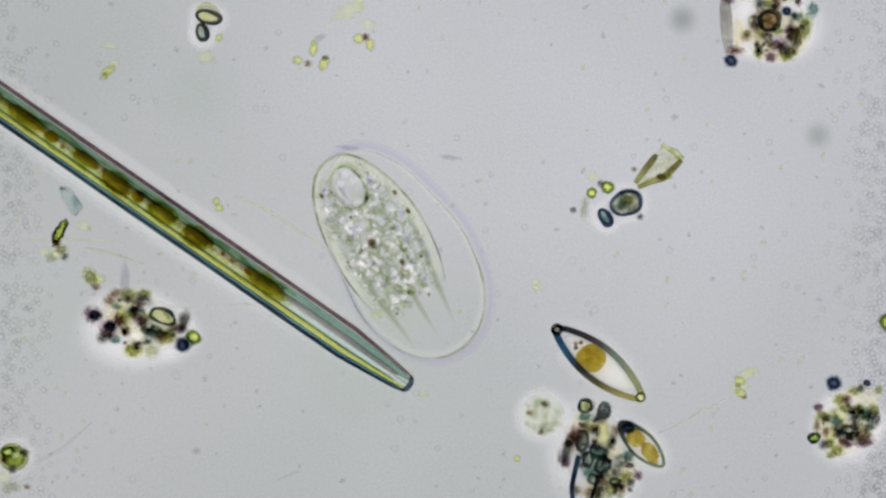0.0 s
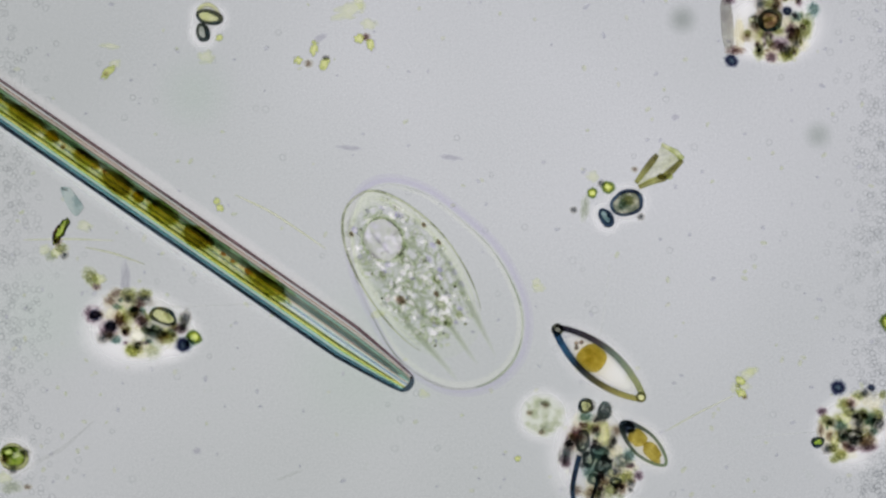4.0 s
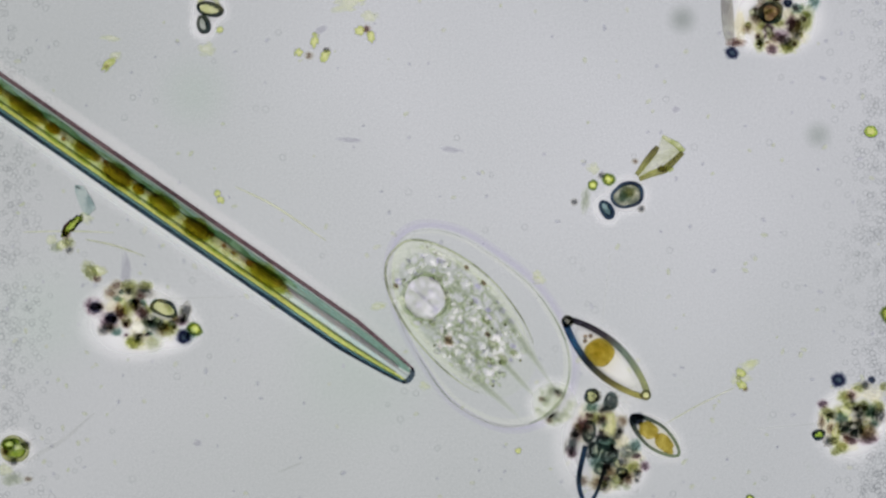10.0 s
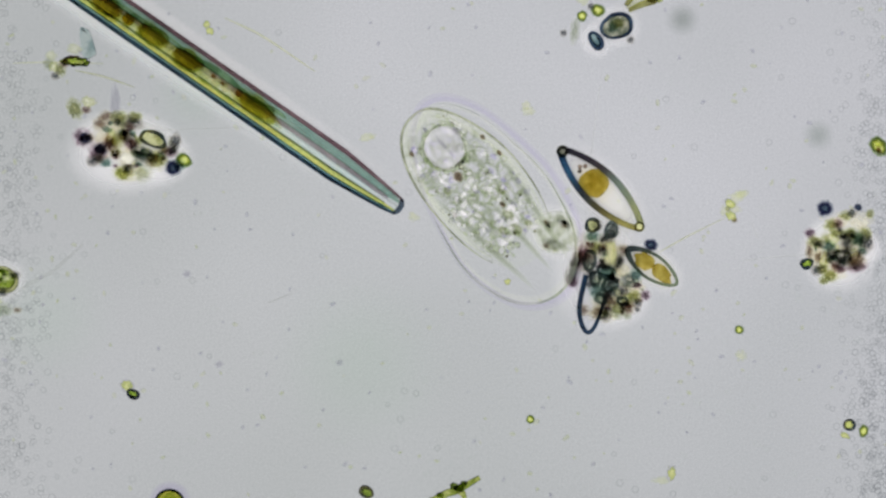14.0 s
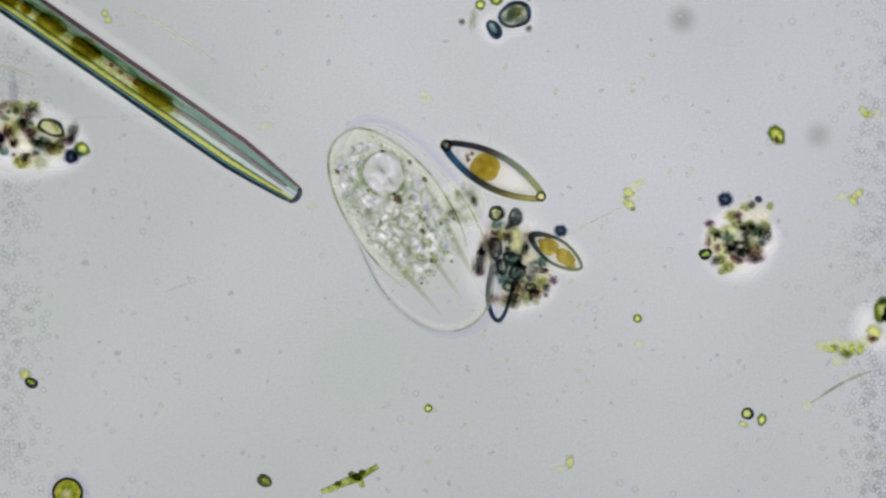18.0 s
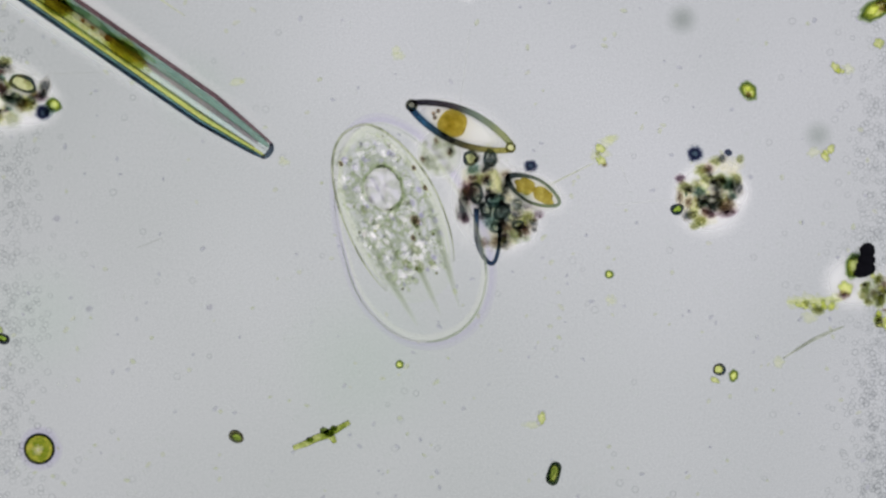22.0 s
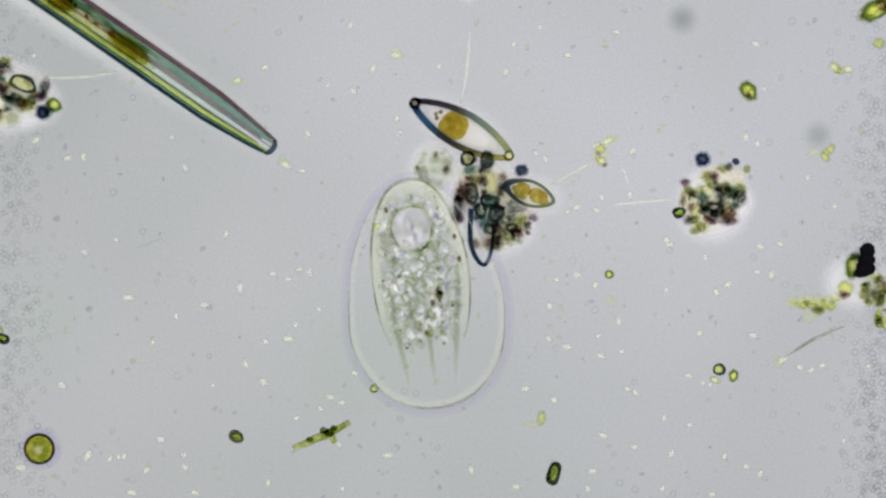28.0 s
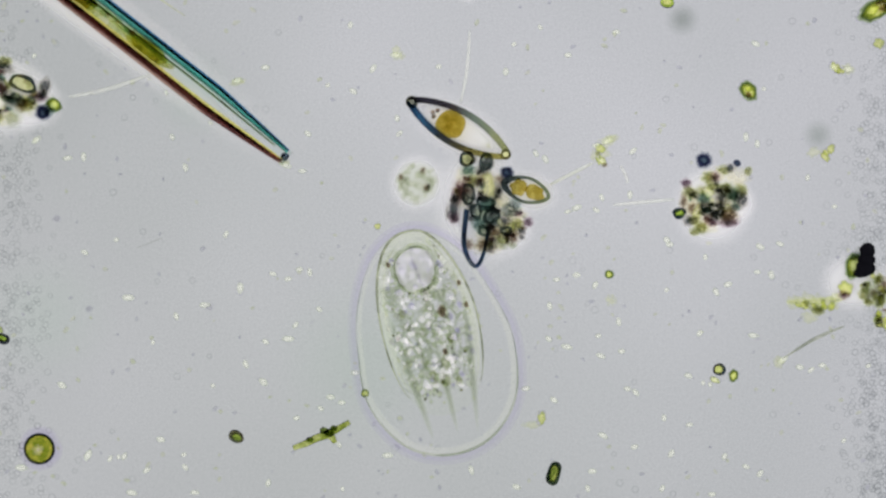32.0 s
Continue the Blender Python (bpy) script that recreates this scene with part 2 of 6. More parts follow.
def pillow(outline, z0, z1, r, seg=4, bm=None):
    """A solid with flat faces over an outline (thousandths) and a rounded rim of radius r."""
    bm = bm or bmesh.new()
    n = len(outline)
    nor = []
    for i in range(n):
        a, b = Vector(outline[i - 1]), Vector(outline[(i + 1) % n])
        d = (b - a).normalized()
        nor.append(Vector((d.y, -d.x)))
    rings = []
    h = (z1 - z0) / 2
    for k in range(2 * seg + 1):
        a = -math.pi / 2 + math.pi * k / (2 * seg)
        inset = r * (1 - math.cos(a))
        z = (z0 + z1) / 2 + h * math.sin(a)
        rings.append([bm.verts.new(((o[0] - q.x * inset) / 1000, (o[1] - q.y * inset) / 1000, z / 1000)) for o, q in zip(outline, nor)])
    for lo, hi in zip(rings, rings[1:]):
        for i in range(n):
            j = (i + 1) % n
            bm.faces.new((lo[i], lo[j], hi[j], hi[i]))
    bm.faces.new(rings[0][::-1])
    bm.faces.new(rings[-1])
    return bm


def sweep(points, radii, sides=8, closed=False, flat=1.0, bm=None):
    """A tube through points (thousandths); flat squeezes it in height."""
    bm = bm or bmesh.new()
    pts = [Vector(p) for p in points]
    n = len(pts)
    rings = []
    for i, p in enumerate(pts):
        a = pts[i - 1] if (closed or i) else pts[i]
        b = pts[(i + 1) % n] if (closed or i < n - 1) else pts[i]
        d = (b - a).normalized()
        side = Vector((0, 0, 1)).cross(d)
        side = side.normalized() if side.length > 1e-6 else Vector((1, 0, 0))
        up = d.cross(side)
        r = radii[i] if hasattr(radii, "__len__") else radii
        rings.append([bm.verts.new((p + side * r * math.cos(2 * math.pi * k / sides) + up * r * flat * math.sin(2 * math.pi * k / sides)) / 1000)
                      for k in range(sides)])
    for i in range(n if closed else n - 1):
        lo, hi = rings[i], rings[(i + 1) % n]
        for k in range(sides):
            j = (k + 1) % sides
            bm.faces.new((lo[k], lo[j], hi[j], hi[k]))
    if not closed:
        bm.faces.new(rings[0][::-1])
        bm.faces.new(rings[-1])
    return bm


def ball(a, b, c, rough=0.0, sub=2, seed=0, at=(0, 0, 0), bm=None):
    """An ellipsoid with half axes a, b, c (thousandths), dented by rough."""
    bm = bm or bmesh.new()
    made = bmesh.ops.create_icosphere(bm, subdivisions=sub, radius=1.0)["verts"]
    for w in made:
        k = 1 + rough * noise.noise(w.co * 1.7 + Vector((seed * 7.3, seed * 3.1, seed)))
        w.co = Vector((w.co.x * a * k + at[0], w.co.y * b * k + at[1], w.co.z * c * k + at[2])) / 1000
    return bm


def chip(a, b, c, seed, corners=11):
    """An angular fragment: the hull of a few seeded points."""
    rnd = random.Random(seed)
    bm = bmesh.new()
    for _ in range(corners):
        d = Vector((rnd.gauss(0, 1), rnd.gauss(0, 1), rnd.gauss(0, 1))).normalized()
        bm.verts.new((d.x * a / 1000, d.y * b / 1000, d.z * c / 1000))
    got = bmesh.ops.convex_hull(bm, input=bm.verts)
    loose = {g for g in got["geom_interior"] + got["geom_unused"] if isinstance(g, bmesh.types.BMVert)}
    bmesh.ops.delete(bm, geom=list(loose), context="VERTS")
    bmesh.ops.bevel(bm, geom=bm.edges[:], offset=min(a, b, c) * 0.12 / 1000, segments=1, affect="EDGES", clamp_overlap=True)
    return bm


def oval(a, b, n=32, power=2.0, egg=0.0, wobble=0.0):
    """A rounded outline, a little uneven where wobble is given."""
    pts = []
    for i in range(n):
        t = 2 * math.pi * i / n
        x, y = math.cos(t), math.sin(t)
        x, y = math.copysign(abs(x) ** (2 / power), x), math.copysign(abs(y) ** (2 / power), y)
        k = 1 + wobble * (math.sin(2 * t + a) + 0.7 * math.sin(3 * t + 2 * b) + 0.4 * math.sin(5 * t + a * b))
        pts.append((a * x * k, b * y * k * (1 + egg * x)))
    return pts


def dome(outline, z0, z1, flat=0.45, seg=6, film=False):
    """A cushion over an outline: rounded from rim to a flat top of that share; film: its upper skin alone."""
    bm = bmesh.new()
    n = len(outline)
    rings = []
    for k in range(seg if film else 0, 2 * seg + 1):
        a = -math.pi / 2 + math.pi * k / (2 * seg)
        f = flat + (1 - flat) * math.cos(a)
        z = (z0 + z1) / 2 + (z1 - z0) / 2 * math.sin(a)
        rings.append([bm.verts.new((x * f / 1000, y * f / 1000, z / 1000)) for x, y in outline])
    for lo, hi in zip(rings, rings[1:]):
        for i in range(n):
            j = (i + 1) % n
            bm.faces.new((lo[i], lo[j], hi[j], hi[i]))
    if not film:
        bm.faces.new(rings[0][::-1])
    bm.faces.new(rings[-1])
    return bm


def skin(bm):
    """The upper skin of a soft body alone."""
    bm.normal_update()
    bmesh.ops.delete(bm, geom=[f for f in bm.faces if f.normal.z < -0.02], context="FACES")
    return bm


def slime(clump, u, v, a, b, turn=0.0, z=1.0, name="slime", which="slime"):
    """A low pale lens at plan place u, v that paints a bright halo round a thing."""
    if "slime" not in SHARED:
        bm = bmesh.new()
        bmesh.ops.create_icosphere(bm, subdivisions=3, radius=1.0)
        bmesh.ops.delete(bm, geom=[w for w in bm.verts if w.co.z < -0.05], context="VERTS")
        SHARED["slime"] = mesh_of("slime", bm, HALO_PALE)
        for nm, mt in (("band", HALO_BAND), ("pink", HALO_PINK), ("bright", GLOW_BRIGHT), ("halo", HALO_WHITE)):
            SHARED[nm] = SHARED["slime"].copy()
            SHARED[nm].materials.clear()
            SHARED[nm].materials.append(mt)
    ob = new(name, SHARED[which])
    ob.parent = clump
    p = P(u, v) - Vector((clump.location.x, clump.location.y, 0))
    ob.matrix_basis = Matrix.Translation((p.x, p.y, z / 1000)) @ pose(0, 0, 0, 0, 0, -turn) @ Matrix.Diagonal((a / 1000, b / 1000, 0.002, 1))
    return tagged(ob, "thin pale see-through painted halo")


SHARED = {}


def grain(clump, name, material, u, v, a, b, turn=0.0, shape="ball", z=None, c=None, rough=0.6):
    """One grain of a clump at plan place u, v with half axes a, b."""
    c = c or 0.9 * min(a, b)
    seed = SHARED["count"] = SHARED.get("count", 0) + 1
    if material.name in SOFT and clump.name.split(".")[0] in ("debris_heap", "grain_cloud", "black_clump", "green_cell", "round_cell"):
        k = 1.08 if material.name == "ink_blue_grain" else 1.0 + 0.9 / max(1.0, min(a, b) / 4)
        ob = new(name, soft_mesh(SOFT[material.name]))
        p = P(u, v) - Vector((clump.location.x, clump.location.y, 0))
        ob.parent = clump
        ob.matrix_basis = Matrix.Translation((p.x, p.y, (z - c if z is not None else 1.0) / 1000)) @ pose(0, 0, 0, 0, 0, -turn) @ Matrix.Diagonal((a * k * 1.2 / 1000, b * k * 1.2 / 1000, 1.3 * c / 1000, 1))
        return ob
    fine = 3 if max(a, b) > 6.5 else 2
    if shape == "ball":
        bm = ball(a, b, c, 0.2 if material.name in ("tar_black", "ink_blue_grain") else rough, fine, seed)
    else:
        bm = chip(a, b, c, seed, 12)
    ob = new(name, mesh_of(name, bm, material))
    o = clump.location
    p = P(u, v) - Vector((o.x, o.y, 0))
    ob.parent = clump
    ob.matrix_basis = Matrix.Translation((p.x, p.y, (z if z is not None else c) / 1000)) @ pose(0, 0, 0, 0, 0, -turn)
    return ob


def litter(clump, n, u, v, a, b, small, large, seed, kinds):
    """Seeded small grains strewn over an oval patch of a clump."""
    rnd = random.Random(seed)
    for _ in range(n):
        r, t = math.sqrt(rnd.random()), rnd.random() * 6.283
        s = rnd.uniform(small, large)
        grain(clump, "grain", rnd.choice(kinds), u + a * r * math.cos(t), v + b * r * math.sin(t), s, s * rnd.uniform(0.5, 0.95),
              rnd.uniform(0, 180), rnd.choice(["ball", "ball", "chip"]), z=s * 0.8 + rnd.uniform(0, 14))


# ---- slide and lamp ----
def slab(x0, x1, y0, y1, z0, z1):
    bm = bmesh.new()
    made = bmesh.ops.create_cube(bm, size=1.0)["verts"]
    for w in made:
        w.co = Vector(((x0 + x1) / 2 + w.co.x * (x1 - x0), (y0 + y1) / 2 + w.co.y * (y1 - y0), (z0 + z1) / 2 + w.co.z * (z1 - z0)))
    bmesh.ops.bevel(bm, geom=bm.edges[:], offset=0.01, segments=2, affect="EDGES")
    return bm


slide = new("ground_slide", mesh_of("ground_slide", slab(-3.2, 3.6, -2.8, 2.2, -0.12, 0.0), GLASS, False))
tagged(slide, "clear glass microscope slide lit from below", "glass slide", kind="structure")
slide.visible_shadow = False

lamp = tagged(new("microscope_lamp"), "square microscope lamp with a lit ground-glass screen and added black blocking walls", "microscope lamp")
lamp.matrix_basis = pose(0, 0, LAMP_Z)
part("ground_glass", slab(-1.6, 1.6, -1.2, 1.2, -0.05, 0.0), LIT, lamp, "lit pale grey ground-glass screen with a painted vignette", False)
# unseen black walls, added so that strongly bent rays end dark
for nm, q in (("housing_wall", (-1.66, -1.6, -1.26, 1.26, -0.05, 2.6)), ("housing_wall", (1.6, 1.66, -1.26, 1.26, -0.05, 2.6)),
              ("housing_wall", (-1.6, 1.6, -1.26, -1.2, -0.05, 2.6)), ("housing_wall", (-1.6, 1.6, 1.2, 1.26, -0.05, 2.6))):
    part(nm, slab(*q), BLACK_PAINT, lamp, "matt black", False)
FAR = (H - LAMP_Z) / H
for u, v, r, k in ((1207, 35, 36, 0.62), (1447, 240, 34, 0.70), (345, 165, 95, 0.93), (80, 560, 150, 0.96), (640, 640, 190, 0.96)):
    bm = bmesh.new()
    bmesh.ops.create_circle(bm, cap_ends=True, segments=32, radius=1.0)
    d = part("dust_speck", bm, soft_dust("blurred_dust", k), lamp, "soft blurred grey dust speck")
    d.matrix_basis = Matrix.Translation((*(P(u, v).xy * FAR), 0.006)) @ Matrix.Diagonal((r / 1000 * FAR,) * 2 + (1, 1))


# ---- soft grains ----
# white and lilac optical halos are painted into the grains' rims
HALO = ((0.0, 0.0), (0.14, 0.05), (0.3, 0.0))
SOFT = {
    "ink_blue_grain": soft_matter("soft_ink", [(0.28, (0.42, 0.45, 0.52)), (0.42, (0.03, 0.035, 0.10)), (0.62, (0.02, 0.03, 0.07)), (0.95, (0.13, 0.19, 0.25))], HALO, rag=0.55),
    "dark_grain": soft_matter("soft_dark", [(0.34, (0.66, 0.64, 0.60)), (0.54, (0.17, 0.18, 0.20)), (0.96, (0.14, 0.18, 0.16))], HALO, rag=0.7, fleck=0.45),
    "brown_grain": soft_matter("soft_brown", [(0.34, (0.80, 0.76, 0.66)), (0.60, (0.34, 0.26, 0.22)), (0.99, (0.40, 0.33, 0.20))], HALO, rag=0.7, fleck=0.45),
    "rust_brown_grain": soft_matter("soft_rust", [(0.34, (0.66, 0.56, 0.50)), (0.60, (0.16, 0.08, 0.09)), (0.99, (0.24, 0.14, 0.10))], HALO, rag=0.65, fleck=0.45),
    "olive_grain": soft_matter("soft_olive", [(0.30, (0.80, 0.82, 0.58)), (0.50, (0.34, 0.37, 0.16)), (0.84, (0.62, 0.62, 0.32)), (0.99, (0.86, 0.84, 0.52))], HALO, rag=0.7, fleck=0.45),
    "teal_grain": soft_matter("soft_teal", [(0.30, (0.66, 0.76, 0.72)), (0.50, (0.14, 0.26, 0.24)), (0.90, (0.40, 0.52, 0.46))], HALO, rag=0.65, fleck=0.45),
    "grey_film": soft_matter("soft_grey", [(0.36, (0.80, 0.83, 0.72)), (0.60, (0.58, 0.62, 0.50)), (0.96, (0.76, 0.80, 0.64))], HALO, rag=0.75, fleck=0.45),
    "straw_grain": soft_matter("soft_straw", [(0.13, (0.93, 0.90, 0.97)), (0.28, (0.84, 0.86, 0.66)), (0.45, (0.82, 0.85, 0.54)), (0.8, (1.0, 1.0, 0.78))], ((0.0, 0.0), (0.25, 0.04), (0.5, 0.14), (0.9, 0.30)), (1.0, 1.0, 0.72), 1.7),
    "bright_microbe": soft_matter("soft_bright", [(0.5, (1.0, 1.0, 0.97))], ((0.0, 0.0), (0.3, 0.15), (0.6, 0.5), (0.9, 0.6)), (1.0, 0.99, 0.93), 1.1),
    "green_grain": soft_matter("soft_green", [(0.12, (0.90, 0.87, 0.97)), (0.22, (0.62, 0.72, 0.46)), (0.36, (0.10, 0.17, 0.03)), (0.55, (0.40, 0.48, 0.06)), (0.75, (0.94, 0.98, 0.22))], ((0.0, 0.0), (0.55, 0.0), (0.7, 0.22), (0.9, 0.4)), (0.9, 1.0, 0.4), 0.6),
    "yellow_green_scrap": soft_matter("soft_yellow", [(0.14, (0.90, 0.86, 0.97)), (0.24, (0.84, 0.84, 0.80)), (0.34, (0.66, 0.72, 0.32)), (0.48, (0.82, 0.88, 0.34)), (0.75, (0.96, 0.98, 0.44))], ((0.0, 0.0), (0.36, 0.0), (0.55, 0.06), (0.85, 0.18)), (1.0, 1.0, 0.5), 1.3, 1.9),
    "faded_scrap": soft_matter("soft_faded", [(0.3, (0.93, 0.95, 0.80)), (0.6, (0.95, 0.97, 0.74)), (0.9, (1.0, 1.0, 0.84))], ((0.0, 0.0), (0.3, 0.02), (0.6, 0.08), (0.9, 0.14)), (1.0, 1.0, 0.8), 1.9),
    "faint_lilac_scrap": soft_matter("soft_lilac", [(0.3, (0.90, 0.89, 0.93)), (0.6, (0.74, 0.73, 0.78)), (0.9, (0.80, 0.79, 0.84))], (), rag=1.3)}
SOFT["murk_grain"] = soft_matter("soft_murk", [(0.22, (0.72, 0.74, 0.70)), (0.40, (0.42, 0.46, 0.44)), (0.62, (0.26, 0.31, 0.30)), (0.92, (0.18, 0.22, 0.21))], HALO, rag=0.75, coarse=1.5, fleck=0.45)
# cream with a bright glow painted in, for the gaps and halos of heaps
SOFT["cream_grain"] = soft_matter("soft_cream", [(0.3, (0.97, 0.96, 0.88)), (0.7, (0.92, 0.88, 0.70))], ((0.0, 0.0), (0.25, 0.06), (0.6, 0.28), (0.9, 0.40)), (1.0, 0.97, 0.84), 1.2, 1.5, fleck=0.45)
SOFT["plum_grain"] = soft_matter("soft_plum", [(0.26, (0.78, 0.70, 0.74)), (0.48, (0.28, 0.20, 0.24)), (0.9, (0.14, 0.09, 0.12))], HALO, rag=0.6, coarse=1.5, fleck=0.45)
LILAC_HALO = soft_matter("lilac_halo_tint", [(0.2, (0.93, 0.90, 0.99)), (0.45, (0.84, 0.79, 0.97)), (0.9, (0.86, 0.82, 0.97))], rag=0.2)


def soft_mesh(material):
    """One unit cushion for all soft grains of a kind."""
    key = "cushion " + material.name
    if key not in SHARED:
        bm = bmesh.new()
        bmesh.ops.create_icosphere(bm, subdivisions=3, radius=1.0)
        bmesh.ops.delete(bm, geom=[w for w in bm.verts if w.co.z < -0.05], context="VERTS")
        SHARED[key] = mesh_of("cushion", bm, material)
    return SHARED[key]


# ---- long needle-shaped alga ----
def needle():
    ob = thing("needle_diatom", 380, 437, 26, "long tapering glassy needle-shaped alga with olive-brown plastids", "diatom", turn=34.7)
    L, W = 428.0, 32.0

    def end(x):
        return min(L - x, x + L + 260)

    def half(x):
        """Half the breadth: blunt ends."""
        e = end(x)
        return W * (0.44 + 0.56 * min(1.0, max(0.0, e / 140)) ** 0.72) * (1.0 if e > 9 else math.sqrt(max(0.05, e / 9)))

    def tall(x):
        """Half the height: a longer taper."""
        return 0.92 * W * (0.48 + 0.52 * min(1.0, max(0.0, end(x) / 170)) ** 0.9)

    xs = [-L - 256 + i * 12 for i in range(92)]
    xs = [x for x in xs if x < L - 14] + [L - 12, L - 8, L - 4, L - 1]
    # shell: rounded four-sided section
    bm = bmesh.new()
    rings = []
    for x in xs:
        ring = []
        for k in range(20):
            a = 2 * math.pi * k / 20
            y, z = math.cos(a), math.sin(a)
            y, z = math.copysign(abs(y) ** 0.6, y), math.copysign(abs(z) ** 0.6, z)
            ring.append(bm.verts.new((x / 1000, y * half(x) / 1000, z * tall(x) / 1000)))
        rings.append(ring)
    for lo, hi in zip(rings, rings[1:]):
        for k in range(20):
            bm.faces.new((lo[k], lo[(k + 1) % 20], hi[(k + 1) % 20], hi[k]))
    bm.faces.new(rings[0][::-1])
    bm.faces.new(rings[-1])
    part("shell", bm, NEEDLE_SHELL, ob, "clear blue-green silica shell")
    # lengthwise bands of the shell with its colour fringes painted in: place across and up, breadth, height, how far
    # they keep from the tip
    for y, z, r, flat, stop, mat, lab in (
            (0.86, -0.78, 4.0, 0.8, 3, STRIPE_BROWN, "red-brown edge"), (0.50, 0.62, 7.6, 0.30, 9, STRIPE_SEA, "grey-green band"),
            (0.17, -0.62, 4.2, 0.6, 26, STRIPE_PLUM, "dark plum-grey line"), (-0.36, 0.30, 2.0, 1.0, 24, STRIPE_DARK, "dark green line"),
            (-0.55, -0.45, 4.3, 0.5, 7, STRIPE_YELLOW, "bright yellow line"), (-0.80, 0.86, 5.2, 0.4, 6, STRIPE_TEAL, "blue-green edge"), (-0.92, 0.92, 3.4, 0.6, 6, STRIPE_GREEN, "navy-black edge")):
        run = [x for x in xs[2:] if L - x > stop]
        pts = [(x, y * half(x) * 0.97, z * tall(x) * 0.9) for x in run]
        wide = [r * (0.35 + 0.65 * half(x) / W) * min(1.0, 0.35 + (L - x - stop) / 30) * (1 + 0.08 * math.sin(x * 0.021 + y * 9)) for x in run]
        part("edge_line", sweep(pts, wide, 8, False, flat), mat, ob, lab)
    run = [x for x in xs if 150 < x < L - 36]
    part("pale_strip", skin(sweep([(x, -0.12 * half(x), 8) for x in run], [4.6 * min(1.0, (L - 30 - x) / 60) for x in run], 8, False, 0.4)), PALE_STRIP, ob, "bright pale strip")
    inner = [x for x in xs if -640 < x < 172]
    part("cell_plasma", sweep([(x, -2, 0) for x in inner], [12.5 * min(1, (176 - x) / 40) + 0.5 + 1.2 * math.sin(x * 0.11) for x in inner], 12), NEEDLE_PLASMA, ob, "yellow-green cell contents")
    part("green_margin", sweep([(x, 14 + 2.0 * math.sin(x * 0.05), 4) for x in inner], [5.4 * min(1, (176 - x) / 30) * (0.72 + 0.28 * math.sin(x * 0.037 + 1)) + 0.3 for x in inner], 8), GREEN_MARGIN, ob, "dark green margin of the plastids")
    # thin sheets added to show painted fringe colours as the shell rolls
    for y, z0, z1, mat, lab in (
            (0, 0.74, 0.98, STRIPE_BLUE, "deep blue side band"), (0, 0.40, 0.54, STRIPE_SEA, "thin green side line"), (0, -0.44, -0.58, STRIPE_RED, "rust-red side band"),
            (-0.66, 0.50, 0.98, STRIPE_JADE, "jade-green inner band"), (-0.50, 0.50, 0.98, STRIPE_JADE, "jade-green inner band"), (0.32, -0.48, -0.74, STRIPE_UMBER, "umber inner band"), (0.46, -0.70, -0.95, STRIPE_UMBER, "umber inner band"), (0.62, -0.48, -0.74, STRIPE_UMBER, "umber inner band")):
        bm = bmesh.new()
        rows = []
        for x in xs[2:-2]:
            h = tall(x)
            rows.append([bm.verts.new((x / 1000, q / 1000, z * h / 1000)) for q, z in ((y * half(x) - 0.35, z0), (y * half(x) + 0.35, z0), (y * half(x) + 0.35, z1), (y * half(x) - 0.35, z1))])
        for lo, hi in zip(rows, rows[1:]):
            for k in range(4):
                bm.faces.new((lo[k], lo[(k + 1) % 4], hi[(k + 1) % 4], hi[k]))
        bm.faces.new(rows[0][::-1])
        bm.faces.new(rows[-1])
        part("side_band", bm, mat, ob, lab, False)
    part("tip_cap", sweep([(L - 5 - 7 * (abs(q) / 15) ** 2.5, q, 0) for q in range(-15, 16, 3)], [3.2, 4, 4.6, 5, 5, 5, 5, 5, 4.6, 4, 3.0], 8, False, 1.6), STRIPE_GREEN, ob, "navy-black blunt tip")
    rnd = random.Random(5)
    for x, a, b in ((-610, 40, 12), (-545, 16, 9), (-490, 38, 12), (-403, 42, 12.5), (-347, 15, 9), (-275, 28, 10), (-205, 31, 16), (-161, 12, 9), (-108, 33, 14.5), (-35, 29, 16), (112, 41, 14.5)):
        y = rnd.uniform(-2, 3)
        core = PLASTID_BROWN if b > 15 else PLASTID_DARK if b > 9.5 else PLASTID
        plastid = part("plastid", ball(a, b * 1.08, b, 0.28, 3, x, (x, y, 0)), PLASTID_EDGE, ob, "dark brown plastid" if b > 15 else "olive-brown plastid" if b > 9.5 else "golden plastid")
        part("plastid_bloom", ball(a * 1.08, b * 1.2, b * 1.1, 0.45, 3, x + 2, (x, y, 0)), PLASTID_BLOOM, plastid)
        part("plastid_core", ball(a * 0.86, b * 0.84, b * 0.8, 0.30, 3, x + 1, (x, y, 0)), core, plastid)
    for x, y, a, b in ((-72, 2, 11, 8), (6, 0, 13, 8), (30, -2, 10, 7), (50, -1, 9, 7), (163, -3, 9, 6), (-310, 3, 13, 7), (-240, -2, 8, 6)):
        part("pale_drop", ball(a, b, b * 0.7, 0.35, 2, x, (x, y, 2)), CREAM_DROP, ob, "cream-coloured drop")
    for x, y, r in ((74, 4, 6), (20, 4, 4), (-320, -2, 4), (-235, 5, 4), (41, 3, 3.5), (-130, 8, 4), (-8, 8, 4)):
        part("oil_drop", ball(r * 1.2, r, r * 0.8, 0.2, 2, x, (x, y, 6)), ORANGE_DROP, ob, "small orange-brown drop")
    return ob


